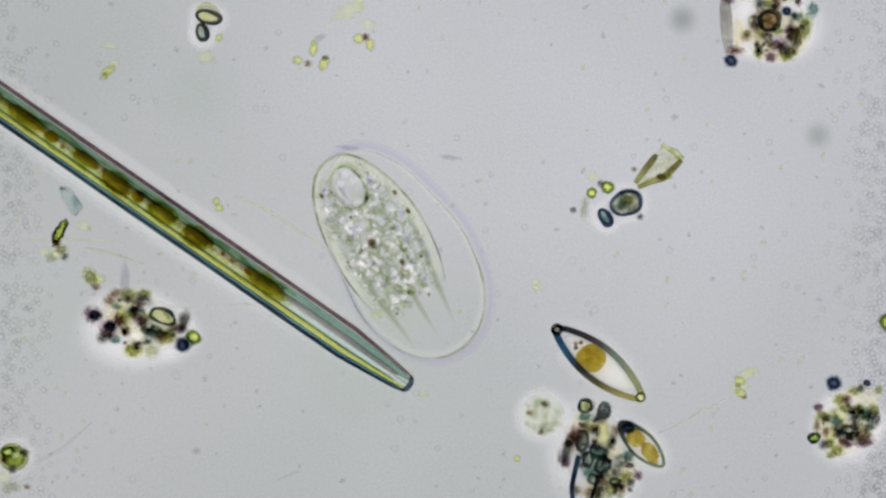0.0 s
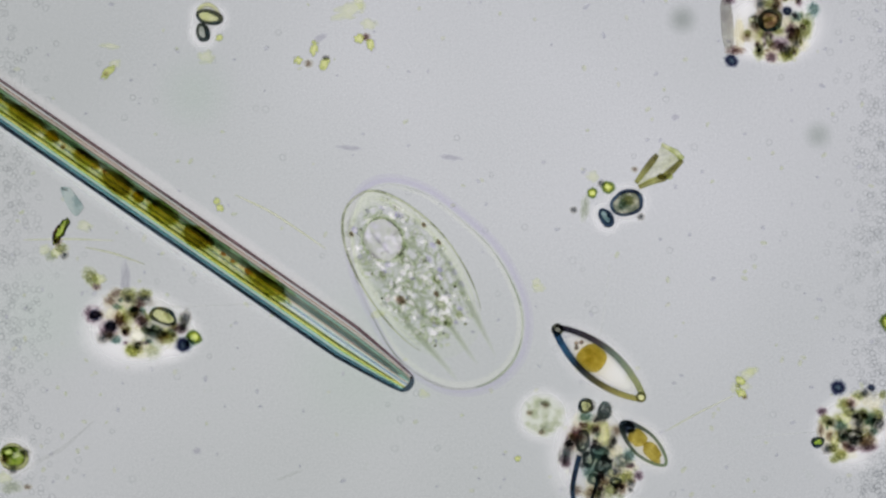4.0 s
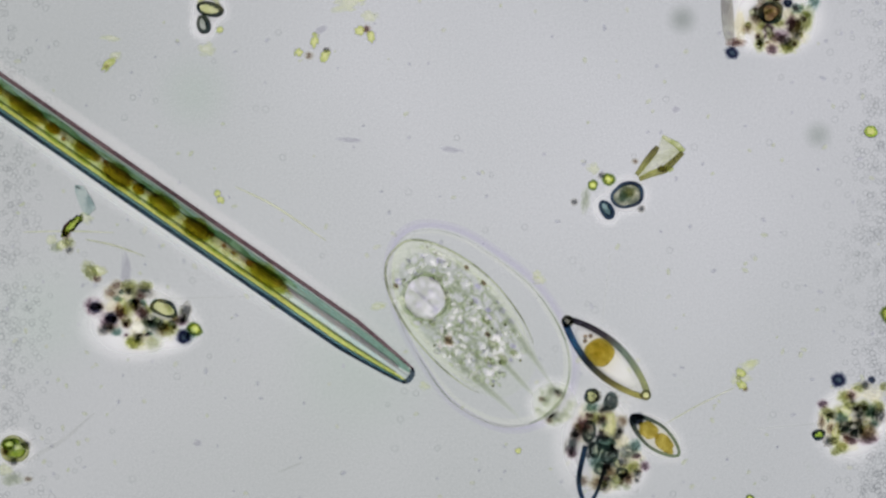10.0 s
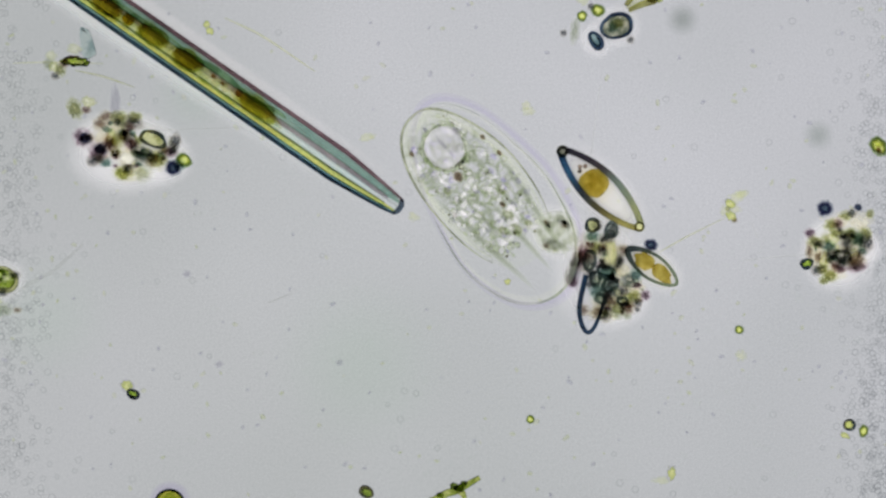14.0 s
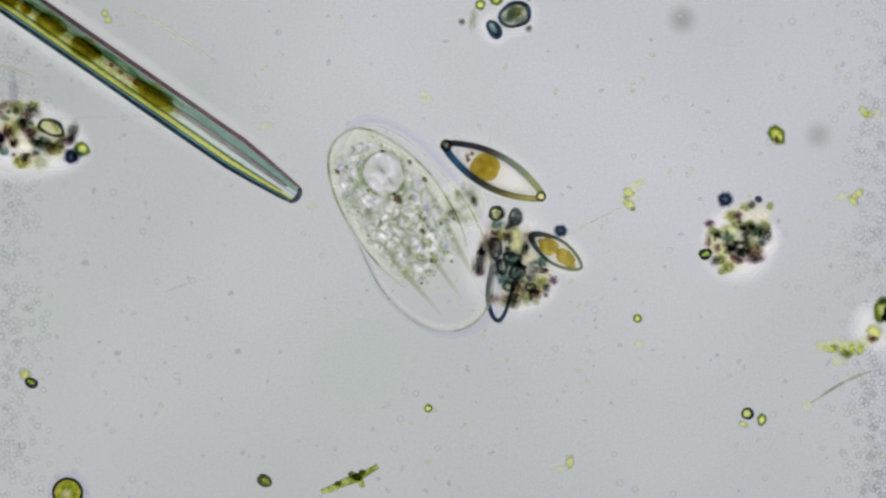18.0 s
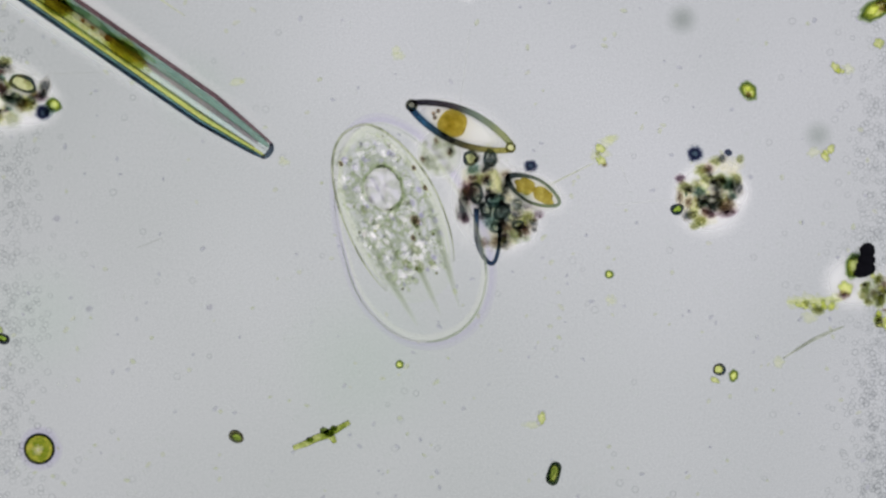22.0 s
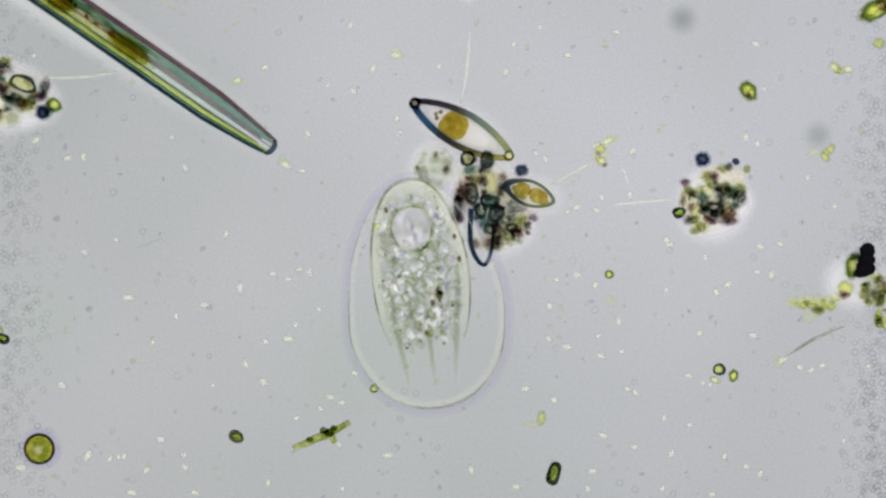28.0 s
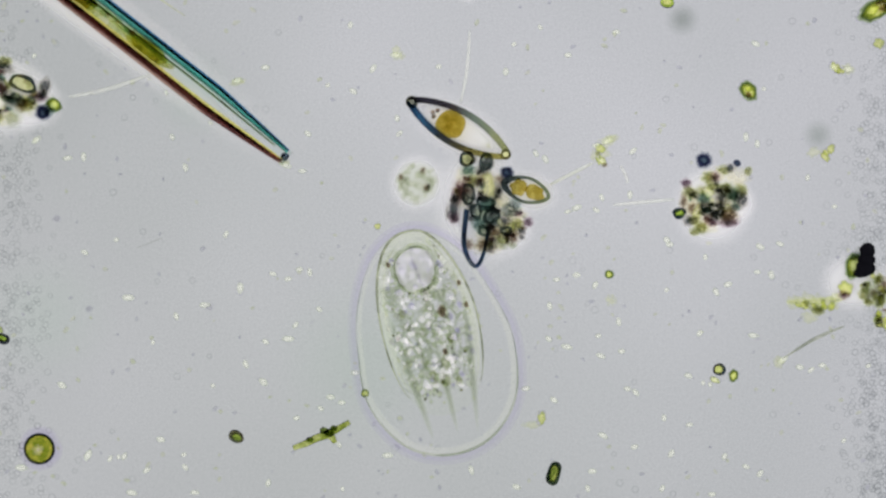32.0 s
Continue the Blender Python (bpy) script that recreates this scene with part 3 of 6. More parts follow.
GREEN_MARGIN = matter("green_plastid_margin", (0.78, 0.88, 0.62), (0.34, 0.50, 0.28), 1.0, scale=26, crisp=0.25)
PLASTID_EDGE = matter("plastid_edge", (0.92, 0.88, 0.46), (0.72, 0.70, 0.26), 1.01, scale=50)
PLASTID_BLOOM = matter("plastid_bloom", (0.97, 0.95, 0.74), (0.80, 0.80, 0.48), 1.0, scale=60)
CREAM_DROP = matter("cream_drop", (1.0, 0.95, 0.78), (0.84, 0.74, 0.52), 1.0, haze=0.16, haze_col=(1.0, 0.96, 0.86), scale=60)
PALE_STRIP = matter("pale_strip", (1.0, 1.0, 1.0), (0.90, 0.98, 0.96), 1.0, haze=0.24, haze_col=(0.93, 1.0, 0.98), scale=30)
ORANGE_DROP = matter("orange_drop", (0.72, 0.44, 0.18), (0.46, 0.22, 0.08), 1.02, scale=60)
STRIPE_SEA = matter("grey_green_band", (0.52, 0.75, 0.66), (0.31, 0.51, 0.45), 1.0, scale=9)
STRIPE_PLUM = matter("plum_grey_line", (0.36, 0.31, 0.34), (0.58, 0.53, 0.54), 1.0, scale=10)
PLASTID_BROWN = matter("dark_brown_plastid", (0.86, 0.69, 0.25), (0.39, 0.28, 0.06), 1.02, scale=44)
NEEDLE_SHELL = matter("needle_shell", (0.98, 1.0, 0.99), (0.84, 0.92, 0.90), 1.03, scale=12)
NEEDLE_PLASMA = matter("yellow_green_plasma", (0.96, 0.98, 0.78), (0.60, 0.72, 0.30), 1.02, scale=40, crisp=0.2)
STRIPE_JADE = matter("jade_band", (0.46, 0.86, 0.82), (0.54, 0.90, 0.86), 1.0, scale=16)
STRIPE_UMBER = matter("umber_band", (0.72, 0.46, 0.37), (0.80, 0.54, 0.44), 1.0, scale=16)
STRIPE_BLUE = matter("deep_blue_band", (0.50, 0.52, 0.95), (0.36, 0.42, 0.82), 1.0, scale=16)
STRIPE_RED = matter("rust_red_band", (0.96, 0.66, 0.40), (0.80, 0.46, 0.30), 1.0, scale=16)
STRIPE_TEAL = matter("blue_green_edge", (0.28, 0.46, 0.52), (0.14, 0.26, 0.32), 1.0, scale=10)
STRIPE_DARK = matter("dark_green_line", (0.34, 0.42, 0.20), (0.16, 0.22, 0.12), 1.0, scale=18)
STRIPE_BROWN = matter("red_brown_line", (0.34, 0.22, 0.24), (0.20, 0.11, 0.13), 1.0, scale=12)
STRIPE_GREEN = matter("navy_black_line", (0.16, 0.20, 0.26), (0.06, 0.08, 0.12), 1.0, scale=12)
STRIPE_YELLOW = matter("yellow_line", (1.0, 0.93, 0.32), (0.94, 0.82, 0.22), 1.0, haze=0.20, haze_col=(1.0, 0.93, 0.40), scale=14)
NEEDLE = needle()
SHEATH = thing("slime_sheath", 377, 441, 0, "pale see-through halo painted along the needle-shaped alga", "slime", turn=34.7)


RIM_BLACK = matter("black_olive_rim", (0.28, 0.28, 0.20), (0.10, 0.10, 0.08), 1.08, scale=24)
RIM_NAVY = matter("navy_rim", (0.04, 0.09, 0.16), (0.015, 0.025, 0.05), 1.14, scale=20)
RIM_GOLD = matter("olive_gold_rim", (0.66, 0.66, 0.30), (0.30, 0.30, 0.10), 1.08, scale=18)


def rim_matter(name, stops):
    """A silica rim whose tint runs from one end of the shell (0) to the other (1)."""
    m, nt, out = nodes_of(name)
    tc = nt.nodes.new("ShaderNodeTexCoord")
    sep = nt.nodes.new("ShaderNodeSeparateXYZ")
    nt.links.new(tc.outputs["Object"], sep.inputs[0])
    mr = nt.nodes.new("ShaderNodeMapRange")
    mr.inputs["From Min"].default_value, mr.inputs["From Max"].default_value = -0.095, 0.095
    nt.links.new(sep.outputs["X"], mr.inputs["Value"])
    n = noise_node(nt, 30.0, 3.0)
    add = nt.nodes.new("ShaderNodeMath")
    add.operation = "MULTIPLY_ADD"
    add.inputs[1].default_value = 0.22
    nt.links.new(n.outputs["Fac"], add.inputs[0])
    nt.links.new(mr.outputs[0], add.inputs[2])
    r = nt.nodes.new("ShaderNodeValToRGB")
    e = r.color_ramp.elements
    while len(e) < len(stops):
        e.new(0.5)
    for k, (at, col) in enumerate(stops):
        e[k].position, e[k].color = at, (*(c ** 0.5 for c in col), 1)
    nt.links.new(add.outputs[0], r.inputs[0])
    b = nt.nodes.new("ShaderNodeBsdfRefraction")
    b.inputs["IOR"].default_value, b.inputs["Roughness"].default_value = 1.12, 0.0
    nt.links.new(r.outputs[0], b.inputs["Color"])
    nt.links.new(b.outputs[0], out.inputs[0])
    return m


RIM_UPPER = rim_matter("black_to_grey_green_rim", [(0.08, (0.03, 0.03, 0.05)), (0.45, (0.07, 0.06, 0.07)), (0.7, (0.23, 0.30, 0.24)), (1.0, (0.46, 0.49, 0.24))])
RIM_LOWER = rim_matter("navy_to_gold_rim", [(0.08, (0.02, 0.04, 0.09)), (0.28, (0.04, 0.14, 0.26)), (0.5, (0.03, 0.04, 0.06)), (0.75, (0.15, 0.13, 0.05)), (1.05, (0.50, 0.46, 0.14))])
BOAT_GOLD = matter("boat_gold", (0.76, 0.63, 0.16), (0.42, 0.33, 0.04), 1.01, scale=78)
KNOB_GREY = matter("grey_knob_core", (0.9, 0.9, 0.8), (0.6, 0.62, 0.5), 1.0, haze=0.14, haze_col=(0.8, 0.8, 0.7), scale=60)
KNOB_WHITE = matter("bright_knob_core", (1.0, 1.0, 0.72), (1.0, 1.0, 0.82), 1.0, haze=0.40, haze_col=(1.0, 1.0, 0.62), scale=40)


# ---- boat-shaped alga with one golden plastid ----
def boat():
    ob = thing("boat_diatom", 1060, 644, 0, "boat-shaped glassy alga with knobbed ends and one golden plastid", "diatom", turn=38)
    n = 56
    line = []
    for i in range(n):
        t = 2 * math.pi * i / n
        x = 98 * math.cos(t)
        s = abs(x) / 98
        w = 23 * (1 - s ** 2.0) ** 1.15 + 6.0 * math.sqrt(max(0.0, 1 - s ** 8))
        line.append((x, math.copysign(w, math.sin(t)) if abs(math.sin(t)) > 1e-6 else 0.0))
    part("valve", dome([(x * 0.97, y * 0.94) for x, y in line], 2, 34, 0.8, 3), SILICA, ob, "bright clear silica face")
    for lo, hi, mat, w0, w1, lab in ((0, 28, RIM_UPPER, 6.2, 5.4, "black to grey-green rim"), (28, 56, RIM_LOWER, 6.6, 5.2, "navy-blue to olive-gold rim")):
        arc = [(*line[k % n], 20) for k in range(lo, hi + 1)]
        m = len(arc) - 1
        part("girdle_band", sweep(arc, [w0 + (w1 - w0) * k / m for k in range(m + 1)], 10, False, 1.1), mat, ob, lab)
    for x, r in ((-95, 10.5), (95, 9.0)):
        knob = part("end_knob", sweep([(x + r * 0.62 * math.cos(t), r * 0.62 * math.sin(t), 21) for t in (2 * math.pi * q / 20 for q in range(20))], r * 0.44, 8, True, 1.3),
                    RIM_BLACK if x < 0 else RIM_GOLD, ob, "dark knob" if x < 0 else "olive-gold knob")
        part("knob_core", ball(r * (0.42 if x < 0 else 0.58), r * (0.42 if x < 0 else 0.58), 3, 0.2, 2, 3, (x, 0, 34)), KNOB_GREY if x < 0 else KNOB_WHITE, knob, "bright core of the knob")
    plastid = part("plastid", pillow(oval(25, 23.5, 36, 2.6, 0, 0.03), 12, 30, 5, 3), BOAT_GOLD, ob, "rounded golden-brown plastid")
    plastid.matrix_basis = pose(-0.016, -0.001, 0)
    for x, y in ((-54, 2), (-48, 9), (-49, -4)):
        part("oil_drop", ball(4, 4, 4, 0.1, 2, x, (x, y, 30)), BROWN, ob, "small dark drop")
    return ob


BOAT = boat()


def small_boat():
    ob = thing("oval_diatom", 1137, 787, 0, "small oval dark-rimmed alga with two orange-brown plastids", "diatom", turn=42)
    line = [(x, y * (1 - 0.12 * (x / 52) ** 2)) for x, y in oval(52, 21, 40, 1.75)]
    part("valve", dome([(x * 0.95, y * 0.9) for x, y in line], 2, 28, 0.8, 3), SILICA, ob, "clear silica face")
    part("girdle_band", sweep([(x, y, 17) for x, y in line], [3.0 + 3.2 * max(0, -x / 52) ** 2 for x, y in line], 10, True, 1.3), RIM_OVAL, ob, "navy-black to grey-green rim")
    part("plastid", ball(18, 13, 6, 0.4, 3, 1, (-18, 0, 17)), ORANGE, ob, "orange-brown plastid")
    part("plastid", ball(20, 12.5, 6, 0.4, 3, 2, (20, 0, 17)), ORANGE, ob, "orange-brown plastid")
    return ob


RIM_OVAL = rim_matter("navy_to_green_rim", [(0.2, (0.03, 0.05, 0.08)), (0.45, (0.10, 0.13, 0.11)), (0.8, (0.26, 0.33, 0.20))])
ORANGE = matter("orange_plastid", (0.84, 0.72, 0.22), (0.46, 0.36, 0.05), 1.01, scale=75)
OVAL = small_boat()


# ---- the swimming ciliate ----
def foam_matter(name):
    """Frothy plasma: pale lilac drops in an olive net, thickest in the middle of the body."""
    m, nt, out = nodes_of(name)

    def node(kind, **values):
        n = nt.nodes.new(kind)
        for k, v in values.items():
            n.inputs[k].default_value = v
        return n

    def span(socket, a, b, lo=0.0, hi=1.0):
        n = nt.nodes.new("ShaderNodeMapRange")
        n.interpolation_type = "SMOOTHSTEP"
        for k, v in zip(("From Min", "From Max", "To Min", "To Max"), (a, b, lo, hi)):
            n.inputs[k].default_value = v
        nt.links.new(socket, n.inputs["Value"])
        return n.outputs[0]

    def times(a, b):
        n = nt.nodes.new("ShaderNodeMath")
        n.operation = "MULTIPLY"
        nt.links.new(a, n.inputs[0])
        nt.links.new(b, n.inputs[1])
        return n.outputs[0]
    tc = nt.nodes.new("ShaderNodeTexCoord")
    flat = node("ShaderNodeMapping", Scale=(1, 1, 0))
    nt.links.new(tc.outputs["Object"], flat.inputs["Vector"])
    warp = node("ShaderNodeTexNoise", Scale=34.0, Detail=4.0)
    nt.links.new(flat.outputs[0], warp.inputs["Vector"])
    sub = nt.nodes.new("ShaderNodeVectorMath")
    sub.operation = "SUBTRACT"
    sub.inputs[1].default_value = (0.5, 0.5, 0.5)
    nt.links.new(warp.outputs["Color"], sub.inputs[0])
    mad = nt.nodes.new("ShaderNodeVectorMath")
    mad.operation = "MULTIPLY_ADD"
    mad.inputs[1].default_value = (0.040, 0.040, 0)
    nt.links.new(sub.outputs[0], mad.inputs[0])
    nt.links.new(flat.outputs[0], mad.inputs[2])
    net = node("ShaderNodeTexVoronoi", Scale=38.0)
    net.feature = "DISTANCE_TO_EDGE"
    drop = node("ShaderNodeTexVoronoi", Scale=54.0)
    spot = node("ShaderNodeTexVoronoi", Scale=36.0)
    for v in (net, drop, spot):
        nt.links.new(mad.outputs[0], v.inputs["Vector"])
    patch = node("ShaderNodeTexNoise", Scale=20.0, Detail=3.0)
    nt.links.new(flat.outputs[0], patch.inputs["Vector"])
    xyz = nt.nodes.new("ShaderNodeSeparateXYZ")
    nt.links.new(mad.outputs[0], xyz.inputs[0])
    side = nt.nodes.new("ShaderNodeMath")
    side.operation = "ABSOLUTE"
    nt.links.new(xyz.outputs["Y"], side.inputs[0])
    where = times(times(span(xyz.outputs["X"], -0.195, -0.13), span(xyz.outputs["X"], 0.02, 0.115, 1.0, 0.0)), span(side.outputs[0], 0.050, 0.080, 1.0, 0.0))
    strands = times(times(span(net.outputs["Distance"], 0.02, 0.20, 1.0, 0.0), span(patch.outputs["Fac"], 0.32, 0.56)), where)
    dark = times(times(span(spot.outputs["Distance"], 0.10, 0.34, 1.0, 0.0), span(patch.outputs["Fac"], 0.52, 0.64)), where)
    bright = times(times(span(drop.outputs["Distance"], 0.10, 0.42, 1.0, 0.0), span(patch.outputs["Fac"], 0.62, 0.42)), where)

    def blend(fac, a, b):
        n = nt.nodes.new("ShaderNodeMix")
        n.data_type = "RGBA"
        nt.links.new(fac, n.inputs["Factor"])
        for k, c in (("A", a), ("B", b)):
            if isinstance(c, tuple):
                n.inputs[k].default_value = (*c, 1)
            else:
                nt.links.new(c, n.inputs[k])
        return n.outputs["Result"]
    tint = blend(where, (0.99, 1.0, 0.965), (1.0, 1.0, 0.99))
    tint = blend(strands, tint, (0.66, 0.71, 0.56))
    tint = blend(dark, tint, (0.46, 0.48, 0.36))
    t = nt.nodes.new("ShaderNodeBsdfTransparent")
    nt.links.new(tint, t.inputs["Color"])
    d = node("ShaderNodeBsdfDiffuse", Color=(0.98, 0.95, 1.0, 1))
    mx = nt.nodes.new("ShaderNodeMixShader")
    nt.links.new(times(bright, span(bright, 0.0, 1.0, 0.66, 0.66)), mx.inputs[0])
    nt.links.new(t.outputs[0], mx.inputs[1])
    nt.links.new(d.outputs[0], mx.inputs[2])
    nt.links.new(mx.outputs[0], out.inputs[0])
    return m


FOAM = soft_matter("foam_vesicle", [(0.14, (0.93, 0.95, 0.87)), (0.30, (0.80, 0.84, 0.70)), (0.50, (0.92, 0.94, 0.90)), (0.7, (0.96, 0.94, 1.0))], ((0.0, 0.0), (0.34, 0.0), (0.6, 0.12), (0.9, 0.24)), (0.98, 0.96, 1.0), 1.2, 1.4)
SOFT_FOOD = soft_matter("soft_food", [(0.25, (0.88, 0.90, 0.76)), (0.45, (0.56, 0.60, 0.40)), (0.7, (0.72, 0.75, 0.54)), (0.95, (0.92, 0.94, 0.76))], rag=1.0, coarse=1.6)
SOFT_FOOD_BROWN = soft_matter("soft_brown_food", [(0.2, (0.84, 0.80, 0.70)), (0.45, (0.30, 0.23, 0.16)), (0.9, (0.20, 0.15, 0.10))], rag=0.9, coarse=1.6)
SOFT_FOLD = soft_matter("soft_olive_fold", [(0.20, (0.95, 0.97, 0.91)), (0.42, (0.82, 0.85, 0.75)), (0.7, (0.70, 0.74, 0.62)), (0.95, (0.64, 0.68, 0.56))], rag=0.35, coarse=1.6)


def part_of(parent, name, material, label):
    ob = new(name, soft_mesh(material))
    ob.parent = parent
    return tagged(ob, label)


def ciliate():
    ob = thing("ciliate", 705, 450, 100, "large transparent colourless egg-shaped single-celled swimmer with grainy insides", "ciliate", turn=60)
    egg = [(4 + 200 * math.cos(t), 144 * math.sin(t) * (1 + 0.16 * math.cos(t)) * (1 - 0.06 * math.sin(t) ** 2) * (1 + 0.010 * math.sin(5 * t + 1) + 0.008 * math.sin(9 * t))) for t in (2 * math.pi * i / 72 for i in range(72))]
    back = [0.5 + 0.5 * math.cos(2 * math.pi * k / 72) for k in range(72)]
    pellicle = part("pellicle", dome(egg, -37, 37, 0.6, 6, True), MEMBRANE, ob, "thin clear faintly green membrane")
    part("outline", sweep([(x, y, 0) for x, y in egg], [0.45 + 1.9 * q ** 2 + 0.2 * math.sin(0.7 * k) for k, q in enumerate(back)], 8, True, 1.4), THIN_EDGE, pellicle, "fine pale olive outline")
    # bright inner edge painted as a pale band, for an embossed look
    part("inner_glow", skin(sweep([(x * 0.968, y * 0.955, -3) for x, y in egg], [1.7 + 4.7 * q for q in back], 8, True, 0.5)), GLOW_BAND, pellicle, "pale yellow glow painted inside the outline")
    # lilac optical halo painted as two faint bands
    for grow, r in ((1.028, 4.5), (1.045, 8.0)):
        part("lilac_fringe", skin(sweep([(x * grow, y * (grow + 0.012), -10) for x, y in egg], r, 8, True, 0.3)), FRINGE, pellicle, "faint lilac halo painted outside the outline")
    bodyline = []
    for i in range(56):
        t = 2 * math.pi * i / 56
        c, q = math.cos(t), math.sin(t)
        bodyline.append((-35 + 165 * math.copysign(abs(c) ** 0.88, c), 85 * math.copysign(abs(q) ** 0.80, q) * (1 - (0.26 if q > 0 else 0.06) * max(0.0, -c) ** 1.3)))
    inner = new("body", mesh_of("body", dome(bodyline, -28, 28, 0.55, 6, True), PLASMA))
    inner.parent = ob
    tagged(inner, "grainy pale green-grey cell body")
    front = [(x, y) for x, y in bodyline if x < 90]
    m = len(front)
    part("body_edge", sweep([(x, y, 0) for x, y in front], [0.4 + 1.2 * max(0.0, min(1.0, (90 - x) / 60)) + 0.8 * max(0.0, min(1.0, (0 - x) / 150)) for x, _ in front], 8, False, 1.6), FILM_EDGE, inner, "pale olive outline")
    for shrink, r in ((0.94, 6.5), (0.87, 5.0)):
        part("cortex", skin(sweep([(-38 + (x + 38) * shrink, y * (shrink - 0.03), 3) for x, y in front], [r * math.sin(math.pi * (k + 0.5) / m) ** 0.6 for k in range(m)], 8, False, 0.5)), CORTEX, inner, "soft pale green border")
    # lengthwise folds that run out behind the body
    for x, y, a, b, turn in ((48, -53, 108, 5.5, 7), (70, 4, 84, 4.6, 1), (44, 56, 108, 5.5, -7), (10, -26, 66, 4.0, 4), (20, 30, 70, 3.6, -4)):
        band = part_of(inner, "fold", SOFT_FOLD, "long soft olive fold")
        band.matrix_basis = Matrix.Translation((x / 1000, y / 1000, 0.018)) @ pose(0, 0, 0, 0, 0, turn) @ Matrix.Diagonal((a * 1.25 / 1000, b * 1.5 / 1000, 0.006, 1))
    rnd = random.Random(3)
    for nm, mat, n, lo, hi, lab in (("grains", GRANULE, 130, 4, 7, "fine pale grains"), ("lilac_drops", LILAC, 46, 4, 7, "blue-lilac drops"), ("specks", OLIVE, 16, 2, 3.5, "olive specks")):
        bm = bmesh.new()
        for _ in range(n):
            x, y = rnd.uniform(-180, 100), rnd.uniform(-74, 74)
            r = rnd.uniform(lo, hi)
            if abs(y) < 72 - 0.0018 * (x + 38) ** 2:
                ball(r, r * rnd.uniform(0.6, 1), r * 0.8, 0.35, 2, rnd.randint(0, 99), (x, y, rnd.uniform(-16, 16)), bm)
        tagged(part(nm, bm if mat in (GRANULE, OLIVE) else skin(bm), mat, inner, lab), kind="stuff")
    for x, y, r, brown in ((40, 12, 9, False), (68, 6, 9, False), (20, 16, 4.5, True), (55, -14, 7, False), (0, 30, 6, False), (-60, -42, 6, False), (75, 28, 6, False), (-92, 66, 4.0, True), (-52, 70, 4.5, True), (-150, -48, 4, True), (-20, -60, 3.5, True)):
        food = part_of(inner, "food_vacuole", SOFT_FOOD_BROWN if brown else SOFT_FOOD, "brown food speck" if brown else "green food speck")
        food.matrix_basis = Matrix.Translation((x / 1000, y / 1000, 0.020)) @ Matrix.Diagonal((r * 1.7 / 1000, r * 1.2 / 1000, r / 1000, 1))
    for k in range(80):
        x, y = rnd.uniform(-165, 90), rnd.uniform(-70, 70)
        if abs(y) < 70 - 0.0016 * (x + 30) ** 2:
            drop = part_of(inner, "vesicle", FOAM, "pale lilac vesicle with a green edge")
            w = rnd.uniform(8, 14)
            drop.matrix_basis = Matrix.Translation((x / 1000, y / 1000, (8 + rnd.uniform(-6, 6)) / 1000)) @ pose(0, 0, 0, 0, 0, rnd.uniform(0, 180)) @ Matrix.Diagonal((w / 1000, w * rnd.uniform(0.6, 1.0) / 1000, 0.006, 1))
    for k in range(34):
        x, y = rnd.uniform(-100, 90), rnd.gauss(0, 28)
        patch = part("plasma_patch", skin(ball(1000, 1000, 1000, 0.4, 2, k)), PATCH, inner, "soft bright patch of plasma")
        patch.matrix_basis = Matrix.Translation((x / 1000, y / 1000, 0.029)) @ pose(0, 0, 0, 0, 0, rnd.uniform(0, 180)) @ Matrix.Diagonal((rnd.uniform(0.006, 0.014), rnd.uniform(0.005, 0.009), 0.0015, 1))
    vac = part("vacuole", skin(ball(37, 35, 20, 0.22, 3, 2)), VACUOLE, ob, "large round bright clear vacuole")
    for grow, r, mat in ((1.0, 2.6, VAC_WALL), (1.10, 4.0, VAC_SOFT)):
        part("vacuole_wall", sweep([(grow * 38 * math.cos(t) * (1 + 0.05 * math.sin(3 * t)), grow * 36 * math.sin(t) * (1 + 0.06 * math.sin(2 * t + 1)), 0) for t in (2 * math.pi * i / 36 for i in range(36))], [r * (1 + 0.35 * math.sin(i * 0.5 + grow)) for i in range(36)], 8, True, 1.2), mat, vac, "olive vacuole wall")
    crease = part_of(vac, "crease", SOFT["faint_lilac_scrap"], "faint lilac crease")
    crease.matrix_basis = Matrix.Translation((0.003, 0.002, 0.021)) @ pose(0, 0, 0, 0, 0, 8) @ Matrix.Diagonal((0.036, 0.0045, 0.001, 1))
    food = part_of(ob, "food_ball", SOFT_FOOD_BROWN, "dark brown drifting food ball")
    food.matrix_basis = Matrix.Diagonal((0.013, 0.010, 0.006, 1))
    return ob, pellicle, inner, vac, food


MEMBRANE = matter("cell_membrane", (1.0, 1.0, 0.995), (0.97, 0.98, 0.965), 1.0, scale=9)
FILM_EDGE = matter("pale_olive_film", (0.82, 0.85, 0.64), (0.44, 0.47, 0.32), 1.04, scale=24, crisp=0.22)
THIN_EDGE = matter("thin_cell_edge", (0.93, 0.95, 0.84), (0.66, 0.71, 0.58), 1.03, scale=11, crisp=0.2)
GLOW_BAND = matter("pale_yellow_glow", (1.0, 1.0, 0.98), (0.98, 1.0, 0.94), 1.0, haze=0.10, haze_col=(1.0, 1.0, 0.90), scale=18)
FRINGE = matter("lilac_fringe", (0.91, 0.88, 1.0), (0.94, 0.91, 1.0), 1.0, scale=12)
CORTEX = matter("pale_green_cortex", (1.0, 1.0, 0.94), (0.95, 0.98, 0.86), 1.0, haze=0.14, haze_col=(0.98, 1.0, 0.86), scale=60)
PLASMA = foam_matter("frothy_plasma")
GRANULE = matter("pale_granule", (1.0, 1.0, 0.96), (0.84, 0.90, 0.72), 1.055, scale=60)
